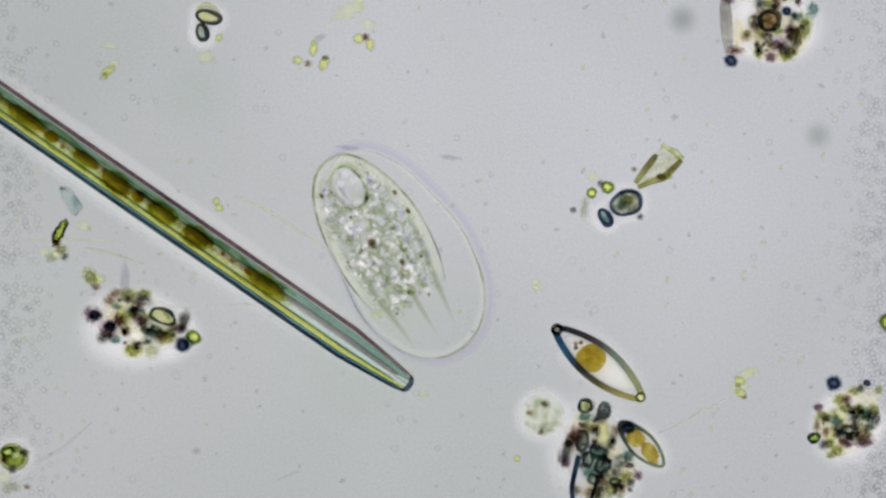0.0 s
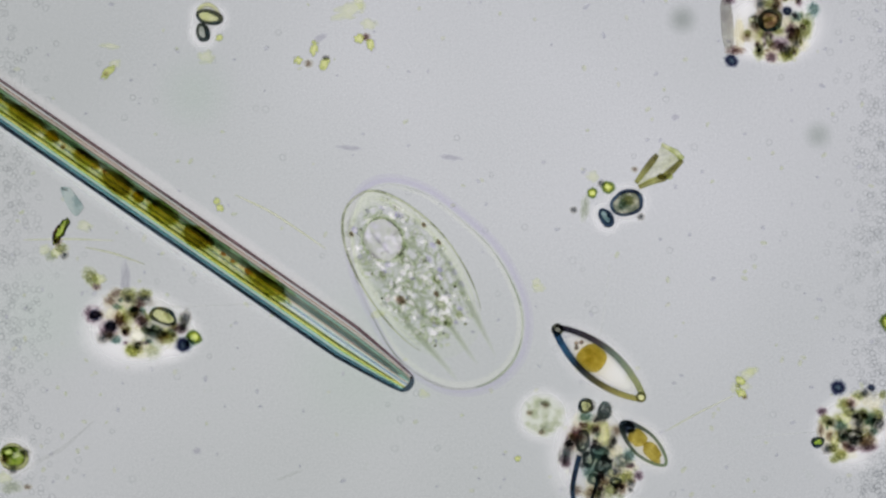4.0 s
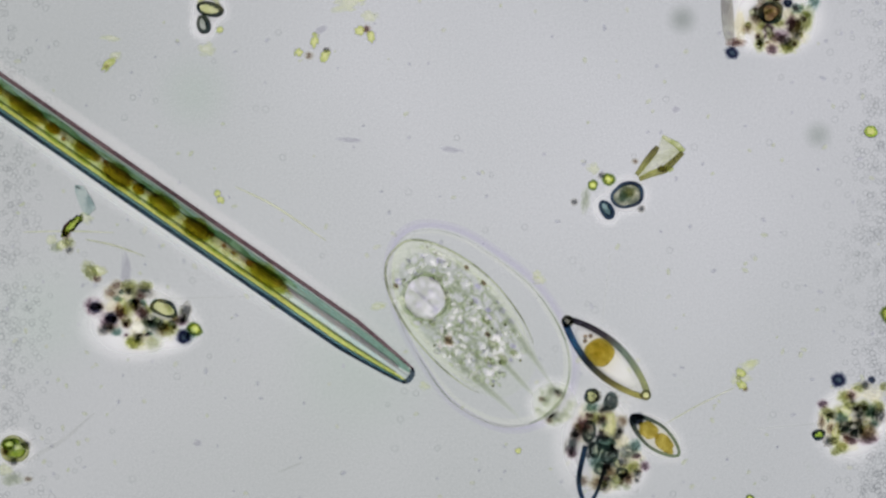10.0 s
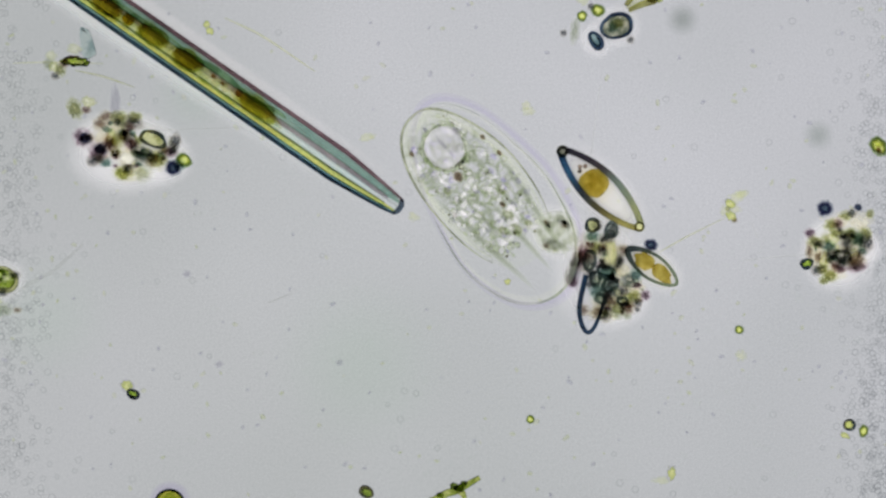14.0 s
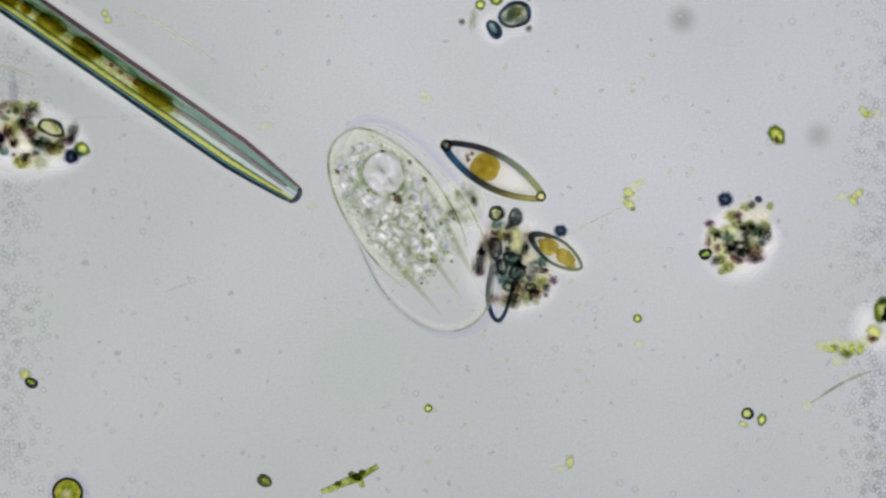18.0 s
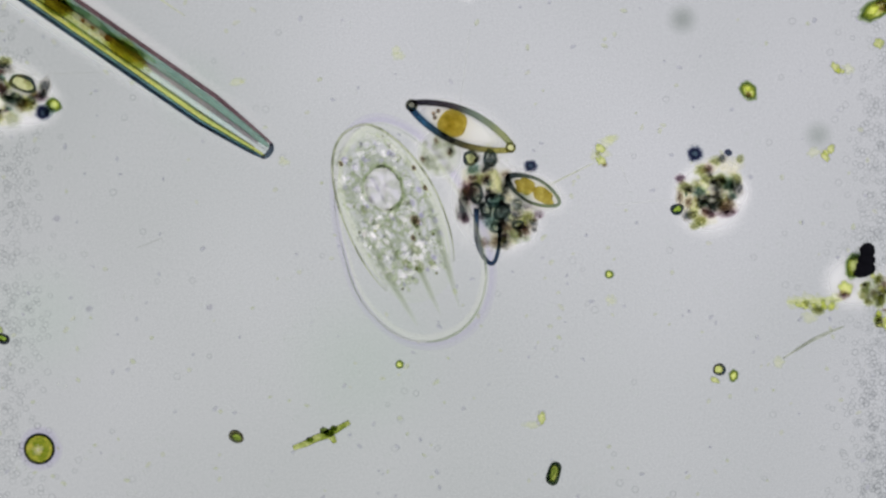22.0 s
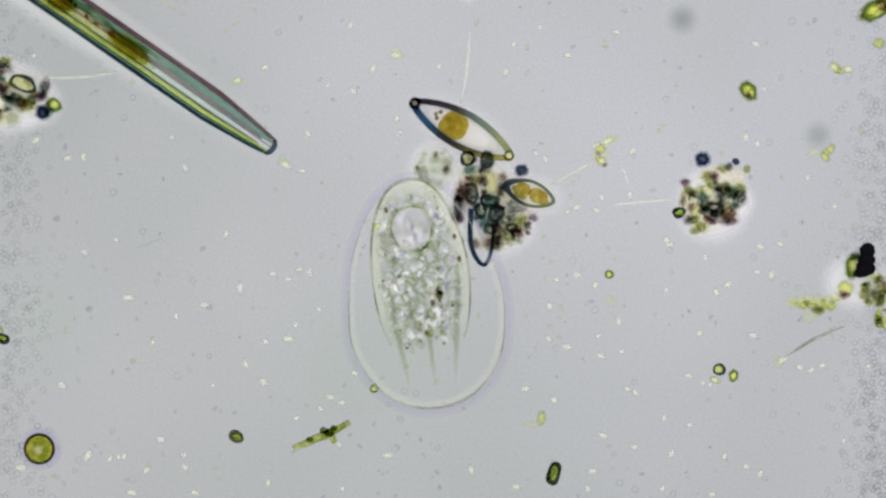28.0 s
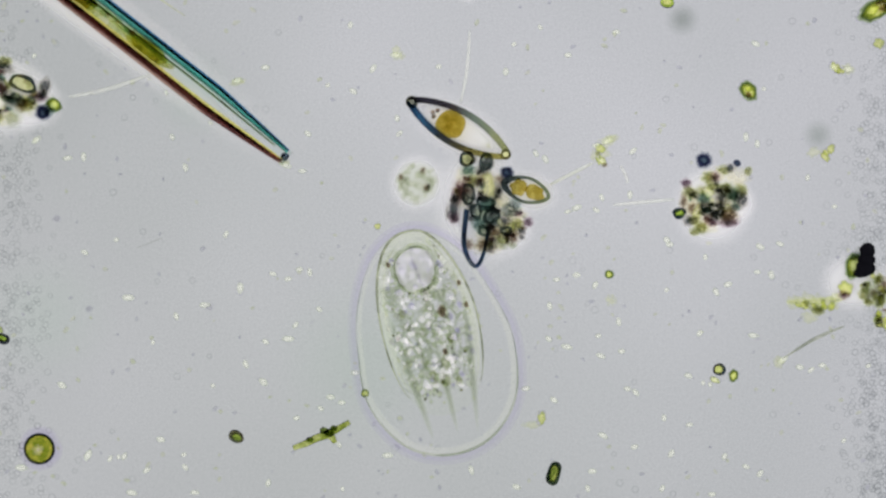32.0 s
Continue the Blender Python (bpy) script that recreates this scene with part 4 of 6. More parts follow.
VAC_WALL = matter("pale_green_wall", (0.80, 0.84, 0.68), (0.44, 0.49, 0.36), 1.0, scale=26, crisp=0.25)
LILAC = matter("lilac_drop", (0.81, 0.77, 1.0), (0.60, 0.55, 0.90), 1.0, scale=50)
VACUOLE = matter("clear_vacuole", (1.0, 1.0, 1.0), (0.88, 0.86, 1.0), 1.0, haze=0.27, haze_col=(0.93, 0.90, 1.0), scale=24)
PATCH = soft_glow_matter("bright_plasma_patch", 0.9, 0.38, (0.97, 0.94, 1.0))
VAC_SOFT = matter("soft_green_wall", (0.93, 0.96, 0.85), (0.70, 0.76, 0.58), 1.0, scale=26)
CILIATE, PELLICLE, BODY, VAC, MEAL = ciliate()

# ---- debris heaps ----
# bright halos painted along both sides of the needle
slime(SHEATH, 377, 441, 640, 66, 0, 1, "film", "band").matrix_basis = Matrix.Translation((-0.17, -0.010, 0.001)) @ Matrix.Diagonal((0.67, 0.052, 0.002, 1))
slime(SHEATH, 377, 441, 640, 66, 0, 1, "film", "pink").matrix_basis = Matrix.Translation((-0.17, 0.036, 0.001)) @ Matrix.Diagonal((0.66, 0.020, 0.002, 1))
# the boat's bright inside painted as a pale lens beneath, then its halo
slime(BOAT, 1060, 644, 92, 28, 0, 2, which="bright")
slime(BOAT, 1060, 644, 122, 56, 0)
slime(OVAL, 1137, 787, 74, 44, 0)
def heap_thing(u, v, label):
    return thing("debris_heap", u, v, 0, label, "debris heap", "debris heaps")


def ring_cell(clump, u, v, a, b, turn=0.0, rim=None, inside=None, thick=3.0, z=12.0):
    """A dark-walled cell as part of a clump: wall and see-through filling."""
    line = oval(a, b, 28, 2.2, 0, 0.06)
    o = clump.location
    p = P(u, v) - Vector((o.x, o.y, 0))
    m = Matrix.Translation((p.x, p.y, z / 1000)) @ pose(0, 0, 0, 0, 0, -turn)
    cell = part("cell", dome([(x * 0.94, y * 0.94) for x, y in line], -7, 7, 0.5, 3), inside or OLIVE, clump)
    cell.matrix_basis = m
    part("cell_wall", sweep([(x, y, 0) for x, y in line], [thick * (1 + 0.25 * math.sin(0.6 * k + a)) for k in range(28)], 10, True, 1.1), rim or RIM, cell, "dark wall")
    return cell


def smear_matter(name, tint):
    """Blurred detritus: soaks up light most in its middle."""
    m, nt, out = nodes_of(name)
    tc = nt.nodes.new("ShaderNodeTexCoord")
    mp = nt.nodes.new("ShaderNodeMapping")
    mp.inputs["Scale"].default_value = (1, 1, 0)
    g = nt.nodes.new("ShaderNodeTexGradient")
    g.gradient_type = "SPHERICAL"
    nt.links.new(tc.outputs["Object"], mp.inputs["Vector"])
    nt.links.new(mp.outputs[0], g.inputs["Vector"])
    n = noise_node(nt, 2.2)
    mul = nt.nodes.new("ShaderNodeMath")
    mul.operation = "MULTIPLY"
    nt.links.new(g.outputs["Fac"], mul.inputs[0])
    nt.links.new(n.outputs["Fac"], mul.inputs[1])
    r = nt.nodes.new("ShaderNodeValToRGB")
    r.color_ramp.elements[0].color, r.color_ramp.elements[1].color = (1, 1, 1, 1), (*tint, 1)
    r.color_ramp.elements[0].position, r.color_ramp.elements[1].position = 0.03, 0.38
    nt.links.new(mul.outputs[0], r.inputs[0])
    t = nt.nodes.new("ShaderNodeBsdfTransparent")
    nt.links.new(r.outputs[0], t.inputs["Color"])
    nt.links.new(t.outputs[0], out.inputs[0])
    return m


SMEARS = [smear_matter("brown_detritus", (0.42, 0.34, 0.24)), smear_matter("olive_detritus", (0.60, 0.62, 0.34)), smear_matter("grey_detritus", (0.40, 0.44, 0.42))]


def smears(clump, n, u, v, a, b, seed):
    """Soft patches of detritus between the grains, as low lenses."""
    rnd = random.Random(seed)
    for k in range(n):
        mat = SMEARS[k % 3]
        if mat.name not in SHARED:
            SHARED[mat.name] = SHARED["slime"].copy()
            SHARED[mat.name].materials.clear()
            SHARED[mat.name].materials.append(mat)
        ob = new("detritus", SHARED[mat.name])
        ob.parent = clump
        r, t = math.sqrt(rnd.random()), 6.283 * k / n + rnd.random()
        p = P(u + a * r * math.cos(t), v + b * r * math.sin(t)) - Vector((clump.location.x, clump.location.y, 0))
        w = rnd.uniform(13, 26)
        ob.matrix_basis = Matrix.Translation((p.x, p.y, 0.004 + 0.002 * k)) @ pose(0, 0, 0, 0, 0, rnd.uniform(0, 180)) @ Matrix.Diagonal((w / 1000, w * rnd.uniform(0.5, 0.9) / 1000, 0.004, 1))


def left_heap():
    c = heap_thing(240, 575, "loose heap of dark and olive grains in a painted pale halo")
    for q in ((240, 585, 120, 85), (300, 595, 70, 55)):
        slime(c, *q)
    slime(c, 246, 570, 112, 68, 12, 1.5, which="halo")
    for u, v, a, b, t in ((205, 560, 26, 24, 0), (250, 580, 30, 22, 0), (246, 596, 22, 14, 0), (290, 590, 24, 18, 0), (225, 535, 20, 16, 0), (250, 618, 26, 14, 0)):
        grain(c, "slime_lump", CREAM, u, v, a, b, t, c=2.0)
    smears(c, 2, 245, 565, 64, 36, 31)
    for m, u, v, a, b, t in (
            (PLUM, 164, 557, 16, 14, 20), (INK, 168, 558, 11, 10, 0), (PLUM, 192, 583, 15, 15, 30), (INK, 195, 577, 11, 10, 0), (DARK, 183, 598, 10, 8, 0), (TEAL, 205, 601, 7, 6, 0), (BROWN, 195, 533, 12, 10, 20),
            (SHADE, 221, 497, 5, 20, 0), (BROWN, 205, 520, 10, 9, 0), (OLIVE, 228, 521, 13, 10, 0), (DARK, 254, 529, 15, 9, 25), (OLIVE, 256, 520, 9, 7, 0), (DARK, 226, 530, 6, 6, 0), (RUST, 246, 541, 7, 10, 0),
            (BROWN, 237, 552, 11, 10, 0), (OLIVE, 237, 552, 6, 6, 0), (PLUM, 249, 569, 9, 7, 40), (MURK, 267, 587, 15, 11, 10), (TEAL, 268, 583, 9, 7, 0), (OLIVE, 296, 596, 14, 12, 0), (CREAM, 297, 593, 9, 8, 0),
            (BROWN, 284, 598, 7, 8, 0), (DARK, 327, 566, 8, 13, 10), (PLUM, 320, 582, 8, 7, 0), (GREEN, 343, 597, 11, 9, 20), (INK, 324, 611, 14, 13, 0), (TEAL, 336, 604, 8, 9, 0), (OLIVE, 236, 620, 14, 11, 0),
            (STRAW, 234, 622, 8, 7, 0), (DARK, 243, 612, 7, 6, 0), (GREY, 270, 620, 13, 14, 0), (RUST, 211, 567, 9, 14, -20), (STRAW, 215, 556, 7, 10, 0), (OLIVE, 222, 585, 7, 6, 0), (BROWN, 309, 580, 7, 6, 0)):
        grain(c, "grain", m, u, v, a, b, t)
    ring_cell(c, 289, 560, 23, 11, 20, thick=3.6, inside=STRAW, z=20)
    grain(c, "grain", MICROBE, 244, 594, 14, 9)
    litter(c, 8, 248, 580, 60, 36, 3, 5.5, 41, [MICROBE, STRAW, CREAM])
    litter(c, 30, 250, 568, 78, 42, 2.5, 5.5, 3, [BROWN, OLIVE, TEAL, GREY, PLUM, BROWN])
    return c


def middle_heap():
    c = heap_thing(1069, 793, "dark heap of grains, shell splinters and brown detritus")
    for q in ((1080, 795, 100, 125), (1110, 840, 70, 60)):
        slime(c, *q)
    slime(c, 1085, 795, 74, 108, 0, 1.5, which="halo")
    # cream lumps painting the bright gaps under everything, then the dark middle, then single grains
    for u, v, a, b, t in ((1090, 752, 24, 20, 20), (1098, 770, 16, 24, 0), (1060, 740, 18, 16, 0), (1112, 790, 24, 18, 30), (1115, 845, 30, 18, 0), (1080, 850, 20, 18, 0), (1050, 780, 18, 20, 0), (1138, 822, 18, 14, 0), (1085, 870, 24, 12, 0)):
        grain(c, "slime_lump", CREAM, u, v, a, b, t, c=2.0)
    for m, u, v, a, b, t in (
            (TEAL, 1089, 797, 14, 13, 20), (CREAM, 1079, 811, 9, 7, 0), (DARK, 1099, 810, 9, 8, 20), (TEAL, 1073, 827, 12, 12, -20), (MURK, 1096, 827, 12, 10, 30), (DARK, 1062, 792, 8, 18, -8), (CREAM, 1108, 800, 8, 10, 0), (BROWN, 1098, 847, 12, 9, 30), (PLUM, 1084, 783, 9, 6, 0), (CREAM, 1084, 836, 9, 6, 20),
            (RUST, 1052, 763, 17, 15, 10), (PLUM, 1040, 776, 10, 12, 0), (DARK, 1030, 799, 10, 17, 14), (PLUM, 1030, 812, 8, 8, 0), (DARK, 1100, 722, 10, 13, 20), (DARK, 1090, 735, 9, 7, 0),
            (TEAL, 1065, 731, 10, 9, 0), (MURK, 1130, 812, 12, 10, 0), (DARK, 1117, 830, 9, 9, 0), (STRAW, 1097, 766, 13, 19, 10), (DARK, 1112, 778, 6, 11, 20), (OLIVE, 1072, 752, 10, 8, 0), (PLUM, 1084, 756, 7, 6, 0),
            (PLUM, 1159, 836, 7, 7, 0), (BROWN, 1124, 853, 9, 8, 0), (GREY, 1110, 866, 12, 9, 20), (BROWN, 1130, 858, 9, 10, 0), (BROWN, 1076, 866, 12, 10, 0), (DARK, 1088, 872, 8, 8, 0), (OLIVE, 1140, 838, 9, 8, 0),
            (DARK, 1146, 850, 5, 6, 0), (BROWN, 1050, 862, 7, 8, 0), (TEAL, 1142, 800, 8, 9, 0), (BROWN, 1120, 756, 7, 8, 0), (STRAW, 1110, 858, 8, 7, 0), (STRAW, 1126, 842, 7, 6, 0), (DARK, 1075, 712, 5, 6, 0)):
        grain(c, "grain", m, u, v, a, b, t)
    ring_cell(c, 1065, 712, 11, 10, 0, thick=3.4, inside=OLIVE, z=24)
    for u, v, a, b, t in ((1098, 721, 10, 13, 20), (1060, 774, 10, 16, 10), (1089, 793, 14, 9, 15), (1096, 817, 13, 11, -20), (1070, 806, 8, 12, 0), (1118, 846, 8, 6, 0), (1080, 842, 10, 7, 30)):
        ring_cell(c, u, v, a, b, t, RIM_SEA, TEAL_CELL, 3.2, 28)
    litter(c, 10, 1095, 800, 44, 62, 3, 5.5, 42, [CREAM, STRAW, CREAM])
    litter(c, 12, 1078, 780, 44, 60, 2.5, 5.0, 1, [BROWN, OLIVE, TEAL, DARK, MURK, RUST])
    litter(c, 14, 1112, 838, 44, 40, 2.5, 5.0, 2, [GREY, BROWN, DARK, OLIVE, PLUM])
    # the open U-shaped shell that sticks out of the heap
    o = c.location
    u_line = [(1054, 800), (1046, 832), (1040, 862), (1046, 890), (1056, 905), (1067, 897), (1080, 868), (1087, 836)]
    pts = []
    for (a, b), (d, e) in zip(u_line, u_line[1:]):
        for k in range(4):
            pts.append((a + (d - a) * k / 4, b + (e - b) * k / 4))
    pts.append(u_line[-1])
    for _ in range(5):
        pts = [pts[0]] + [tuple((p[i] + 2 * q[i] + w[i]) / 4 for i in (0, 1)) for p, q, w in zip(pts, pts[1:], pts[2:])] + [pts[-1]]
    loc = [(u - 1069, 793 - v, 16) for u, v in pts]
    part("shell_rim", sweep(loc, [5.0 - 2.0 * k / len(loc) for k in range(len(loc))], 8, False, 1.6), RIM_NAVY, c, "navy-blue U-shaped shell rim")
    part("shell_face", pillow(loc and [(x, y) for x, y, _ in loc], 8, 22, 2, 2), SILICA, c, "clear shell face")
    return c


def right_heap():
    c = heap_thing(1492, 745, "small heap of dark and olive grains in a painted pale halo")
    for q in ((1500, 760, 80, 75), (1535, 745, 50, 45)):
        slime(c, *q)
    slime(c, 1502, 740, 72, 66, 0, 1.5, which="halo")
    for u, v, a, b, t in ((1500, 700, 20, 14, 0), (1540, 700, 20, 14, 0), (1468, 755, 20, 24, 0), (1510, 750, 30, 18, 0), (1530, 745, 22, 16, 0), (1490, 785, 24, 16, 20)):
        grain(c, "slime_lump", CREAM, u, v, a, b, t, c=2.0)
    smears(c, 2, 1502, 752, 40, 32, 33)
    ring_cell(c, 1443, 771, 9, 6.5, -25, RIM, GREEN, 3.4)
    for m, u, v, a, b, t in (
            (INK, 1478, 674, 14, 14, 0), (INK, 1537, 674, 7, 6, 30), (OLIVE, 1514, 687, 8, 6, 0), (DARK, 1526, 684, 6, 6, 0), (PLUM, 1500, 702, 7, 7, 0), (OLIVE, 1489, 704, 10, 8, 0),
            (PLUM, 1450, 717, 7, 6, 0), (OLIVE, 1459, 733, 12, 9, 30), (DARK, 1465, 736, 8, 5, 20), (BROWN, 1448, 750, 4, 10, 0), (BROWN, 1486, 756, 10, 10, 0), (TEAL, 1484, 742, 9, 9, 0),
            (GREY, 1528, 727, 18, 13, 0), (OLIVE, 1520, 721, 10, 8, 0), (TEAL, 1536, 729, 9, 8, 0), (DARK, 1514, 736, 8, 13, 0), (DARK, 1551, 737, 8, 12, 0), (OLIVE, 1548, 722, 9, 9, 0), (MURK, 1507, 766, 10, 9, 0), (GREEN, 1501, 757, 6, 6, 0),
            (BROWN, 1530, 767, 16, 14, 10), (CREAM, 1529, 765, 9, 8, 0), (PLUM, 1533, 781, 12, 5, -10), (OLIVE, 1499, 719, 10, 7, 0), (STRAW, 1491, 730, 8, 8, 0), (RUST, 1493, 777, 5, 6, 0), (STRAW, 1474, 765, 6, 9, 0),
            (DARK, 1461, 783, 8, 7, 0), (OLIVE, 1471, 781, 7, 6, 0), (OLIVE, 1484, 794, 10, 8, 20), (OLIVE, 1473, 801, 6, 5, 0), (PLUM, 1503, 781, 7, 6, 0), (OLIVE, 1558, 686, 5, 5, 0), (BROWN, 1464, 760, 5, 7, 0)):
        grain(c, "grain", m, u, v, a, b, t)
    litter(c, 8, 1500, 750, 38, 32, 3, 5.5, 43, [CREAM, STRAW, CREAM])
    litter(c, 22, 1500, 745, 44, 36, 2.5, 5.5, 4, [BROWN, OLIVE, TEAL, OLIVE, DARK, PLUM])
    return c


def top_heap():
    c = heap_thing(1360, 50, "heap of dark grains, olive cells and a grey splinter")
    for q in ((1375, 45, 100, 85), (1320, 50, 50, 70)):
        slime(c, *q)
    slime(c, 1365, 45, 92, 74, 0, 1.5, which="halo")
    line = oval(46, 11, 28, 3.0)
    sp = part("splinter", pillow(line, 4, 22, 6, 3), matter("dull_splinter", (0.78, 0.78, 0.70), (0.40, 0.38, 0.36), 1.01, scale=32), c, "grey glassy splinter")
    sp.matrix_basis = Matrix.Translation(P(1285, 42) - c.location) @ pose(0, 0, 0, 0, 0, 94)
    for u, v, a, b, t in ((1308, 60, 10, 26, 0), (1345, 60, 24, 22, 0), (1395, 40, 26, 20, 0), (1375, 95, 30, 14, 0), (1410, 80, 18, 14, 0)):
        grain(c, "slime_lump", CREAM, u, v, a, b, t, c=2.0)
    smears(c, 4, 1372, 42, 54, 48, 34)
    ring_cell(c, 1361, 37, 18, 16, 0, RIM, RUSTY_CELL, 4.4, 20)
    for m, u, v, a, b, t in (
            (INK, 1293, 108, 13, 11, 30), (RUST, 1299, 90, 12, 6, 0), (PLUM, 1288, -2, 10, 9, 0), (BROWN, 1347, 25, 10, 9, 0), (DARK, 1345, 6, 9, 9, 0), (OLIVE, 1362, 8, 12, 8, 0), (INK, 1392, 20, 9, 8, 0), (RUST, 1372, 12, 8, 7, 0),
            (TEAL, 1438, 17, 9, 11, 0), (OLIVE, 1424, 52, 10, 15, 0), (GREY, 1428, 40, 9, 12, 0), (PLUM, 1397, 57, 7, 13, 10), (PLUM, 1379, 80, 13, 10, 15), (DARK, 1388, 88, 10, 8, 0), (PLUM, 1358, 66, 7, 6, 0), (BROWN, 1320, 65, 8, 7, 0),
            (OLIVE, 1342, 91, 7, 11, 0), (DARK, 1343, 88, 4, 7, 0), (PLUM, 1364, 102, 8, 7, 0), (DARK, 1408, 78, 6, 7, 0), (OLIVE, 1390, 100, 10, 7, 0), (OLIVE, 1376, 55, 9, 7, 0), (BROWN, 1334, 48, 9, 8, 0), (OLIVE, 1412, 62, 7, 8, 0),
            (TEAL, 1408, 30, 8, 7, 0), (OLIVE, 1402, -12, 14, 10, 0), (BROWN, 1370, -25, 14, 10, 0), (DARK, 1340, -18, 10, 9, 0), (BROWN, 1366, 82, 6, 6, 0), (OLIVE, 1403, 92, 7, 6, 0)):
        grain(c, "grain", m, u, v, a, b, t)
    litter(c, 10, 1370, 45, 54, 50, 3, 5.5, 44, [CREAM, STRAW, CREAM])
    litter(c, 36, 1374, 44, 60, 58, 2.5, 5.5, 5, [BROWN, OLIVE, PLUM, GREY, OLIVE, BROWN])
    return c


RIM_SEA = matter("dark_teal_wall", (0.34, 0.42, 0.42), (0.10, 0.14, 0.15), 1.04, scale=40)
TEAL_CELL = matter("dull_teal_cell", (0.92, 0.96, 0.90), (0.50, 0.60, 0.58), 1.02, scale=60, crisp=0.3)
RUSTY_CELL = matter("rusty_cell", (0.72, 0.62, 0.36), (0.28, 0.16, 0.10), 1.04, scale=60, crisp=0.25)
RUST = matter("rust_brown_grain", (0.34, 0.20, 0.15), (0.16, 0.08, 0.07), 1.15, scale=60, vary=0.2)
HEAP, CL_LEFT, CL_RIGHT, CL_TOP = middle_heap(), left_heap(), right_heap(), top_heap()


# ---- single cells and fragments ----
def walled_cell(name, u, v, a, b, turn, rim, inside, thick, label, category, group=""):
    """A flat oval cell with a dark wall, a filling and a bright core."""
    ob = thing(name, u, v, 0, label, category, group, turn)
    line = oval(a, b, 36, 2.1, 0, 0.045)
    part("filling", dome([(x * 0.92, y * 0.92) for x, y in line], 3, 19, 0.5, 4), inside, ob)
    if max(a, b) > 12:
        halo = slime(ob, u, v, a + 24, b + 24)
    part("wall", sweep([(x, y, 11) for x, y in line], [thick * (1 + 0.22 * math.sin(2 * math.pi * k / 36 + a)) for k in range(36)], 10, True, 1.1), rim, ob, "dark cell wall")
    return ob


def shard(name, material, u, v, a, b, turn, label, category, group="", h=9.0, power=3.2):
    ob = tagged(new(name, mesh_of(name, pillow(oval(a, b, 30, power, 0.25, 0.07), 1, 1 + h, min(a, b, h) * 0.5, 3), material)), label, category, group)
    ob.matrix_basis = lay(u, v, 0, turn)
    return ob


def bead(name, material, u, v, a, b, label, category, group="", turn=0.0, sub=2, rough=0.18):
    if material.name in SOFT:
        ob = tagged(new(name, soft_mesh(SOFT[material.name])), label, category, group)
        ob.matrix_basis = lay(u, v, 0.5, turn) @ Matrix.Diagonal(((a * 1.1 + 3.0) / 1000, (b * 1.1 + 3.0) / 1000, min(a, b) / 1000, 1))
        return ob
    ob = tagged(new(name, mesh_of(name, ball(a, b, min(a, b) * 0.75, rough, sub, int(u)), material)), label, category, group)
    ob.matrix_basis = lay(u, v, min(a, b) * 0.7, turn)
    # lilac halo painted round bright crumbs as a tinted lens
    if material.name in ("yellow_green_scrap", "green_grain"):
        if "lilac" not in SHARED:
            SHARED["lilac"] = SHARED["slime"].copy()
            SHARED["lilac"].materials.clear()
            SHARED["lilac"].materials.append(smear_matter("lilac_rim_halo", (0.84, 0.80, 0.97)))
        f = new("slime", SHARED["lilac"])
        f.parent = ob
        f.matrix_basis = Matrix.Translation((0, 0, -min(a, b) * 0.65 / 1000)) @ Matrix.Diagonal(((a + 11) / 1000, (b + 11) / 1000, 0.001, 1))
    return ob


def strand(name, material, points, r, label, category, group=""):
    """A hair lying on the slide, smoothed between its plan points."""
    pts = []
    for (a, b), (d, e) in zip(points, points[1:]):
        for k in range(8):
            f = k / 8
            pts.append((a + (d - a) * f, b + (e - b) * f))
    pts.append(points[-1])
    for _ in range(6):
        pts = [pts[0]] + [tuple((p[i] + 2 * q[i] + w[i]) / 4 for i in (0, 1)) for p, q, w in zip(pts, pts[1:], pts[2:])] + [pts[-1]]
    n = len(pts)
    loc = [((u - 784), (441 - v), r + 0.5) for u, v in pts]
    bm = sweep(loc, [r * (0.35 + 0.65 * math.sin(math.pi * (k + 0.5) / n)) for k in range(n)], 6)
    return tagged(new(name, mesh_of(name, bm, material)), label, category, group)


# the round cell and its neighbours
ROUND = walled_cell("round_cell", 1108, 360, 26, 21, -12, RIM_BLUE, matter("clear_olive_cell", (0.80, 0.76, 0.62), (0.22, 0.26, 0.18), 1.03, scale=48, crisp=0.25), 3.2,
                    "round cell with a thick blue-black wall and olive inside", "algal cell", "walled cells")
grain(ROUND, "granule", OLIVE, 1112, 356, 9, 7, 0, "ball", 20)
grain(ROUND, "granule", TEAL, 1100, 362, 8, 8, 0, "ball", 20)
walled_cell("oval_cell", 1071, 385, 14, 8, 58, RIM_BLUE, TEAL, 4.2, "small oval cell with a thick blue-black wall", "algal cell", "walled cells")
walled_cell("oval_cell", 369, 31, 20, 10, 14, RIM, STRAW, 4.0, "oval cell with a thick dark wall and pale yellow inside", "algal cell", "walled cells")
walled_cell("oval_cell", 358, 58, 13, 8.5, 80, RIM, GREY, 4.0, "small oval cell with a dark purple-black wall", "algal cell", "walled cells")
strand("slime_arc", STRAW, [(347, 28), (352, 14), (366, 7), (380, 14), (388, 26)], 4, "pale yellow slime arc over two dark cells", "slime")


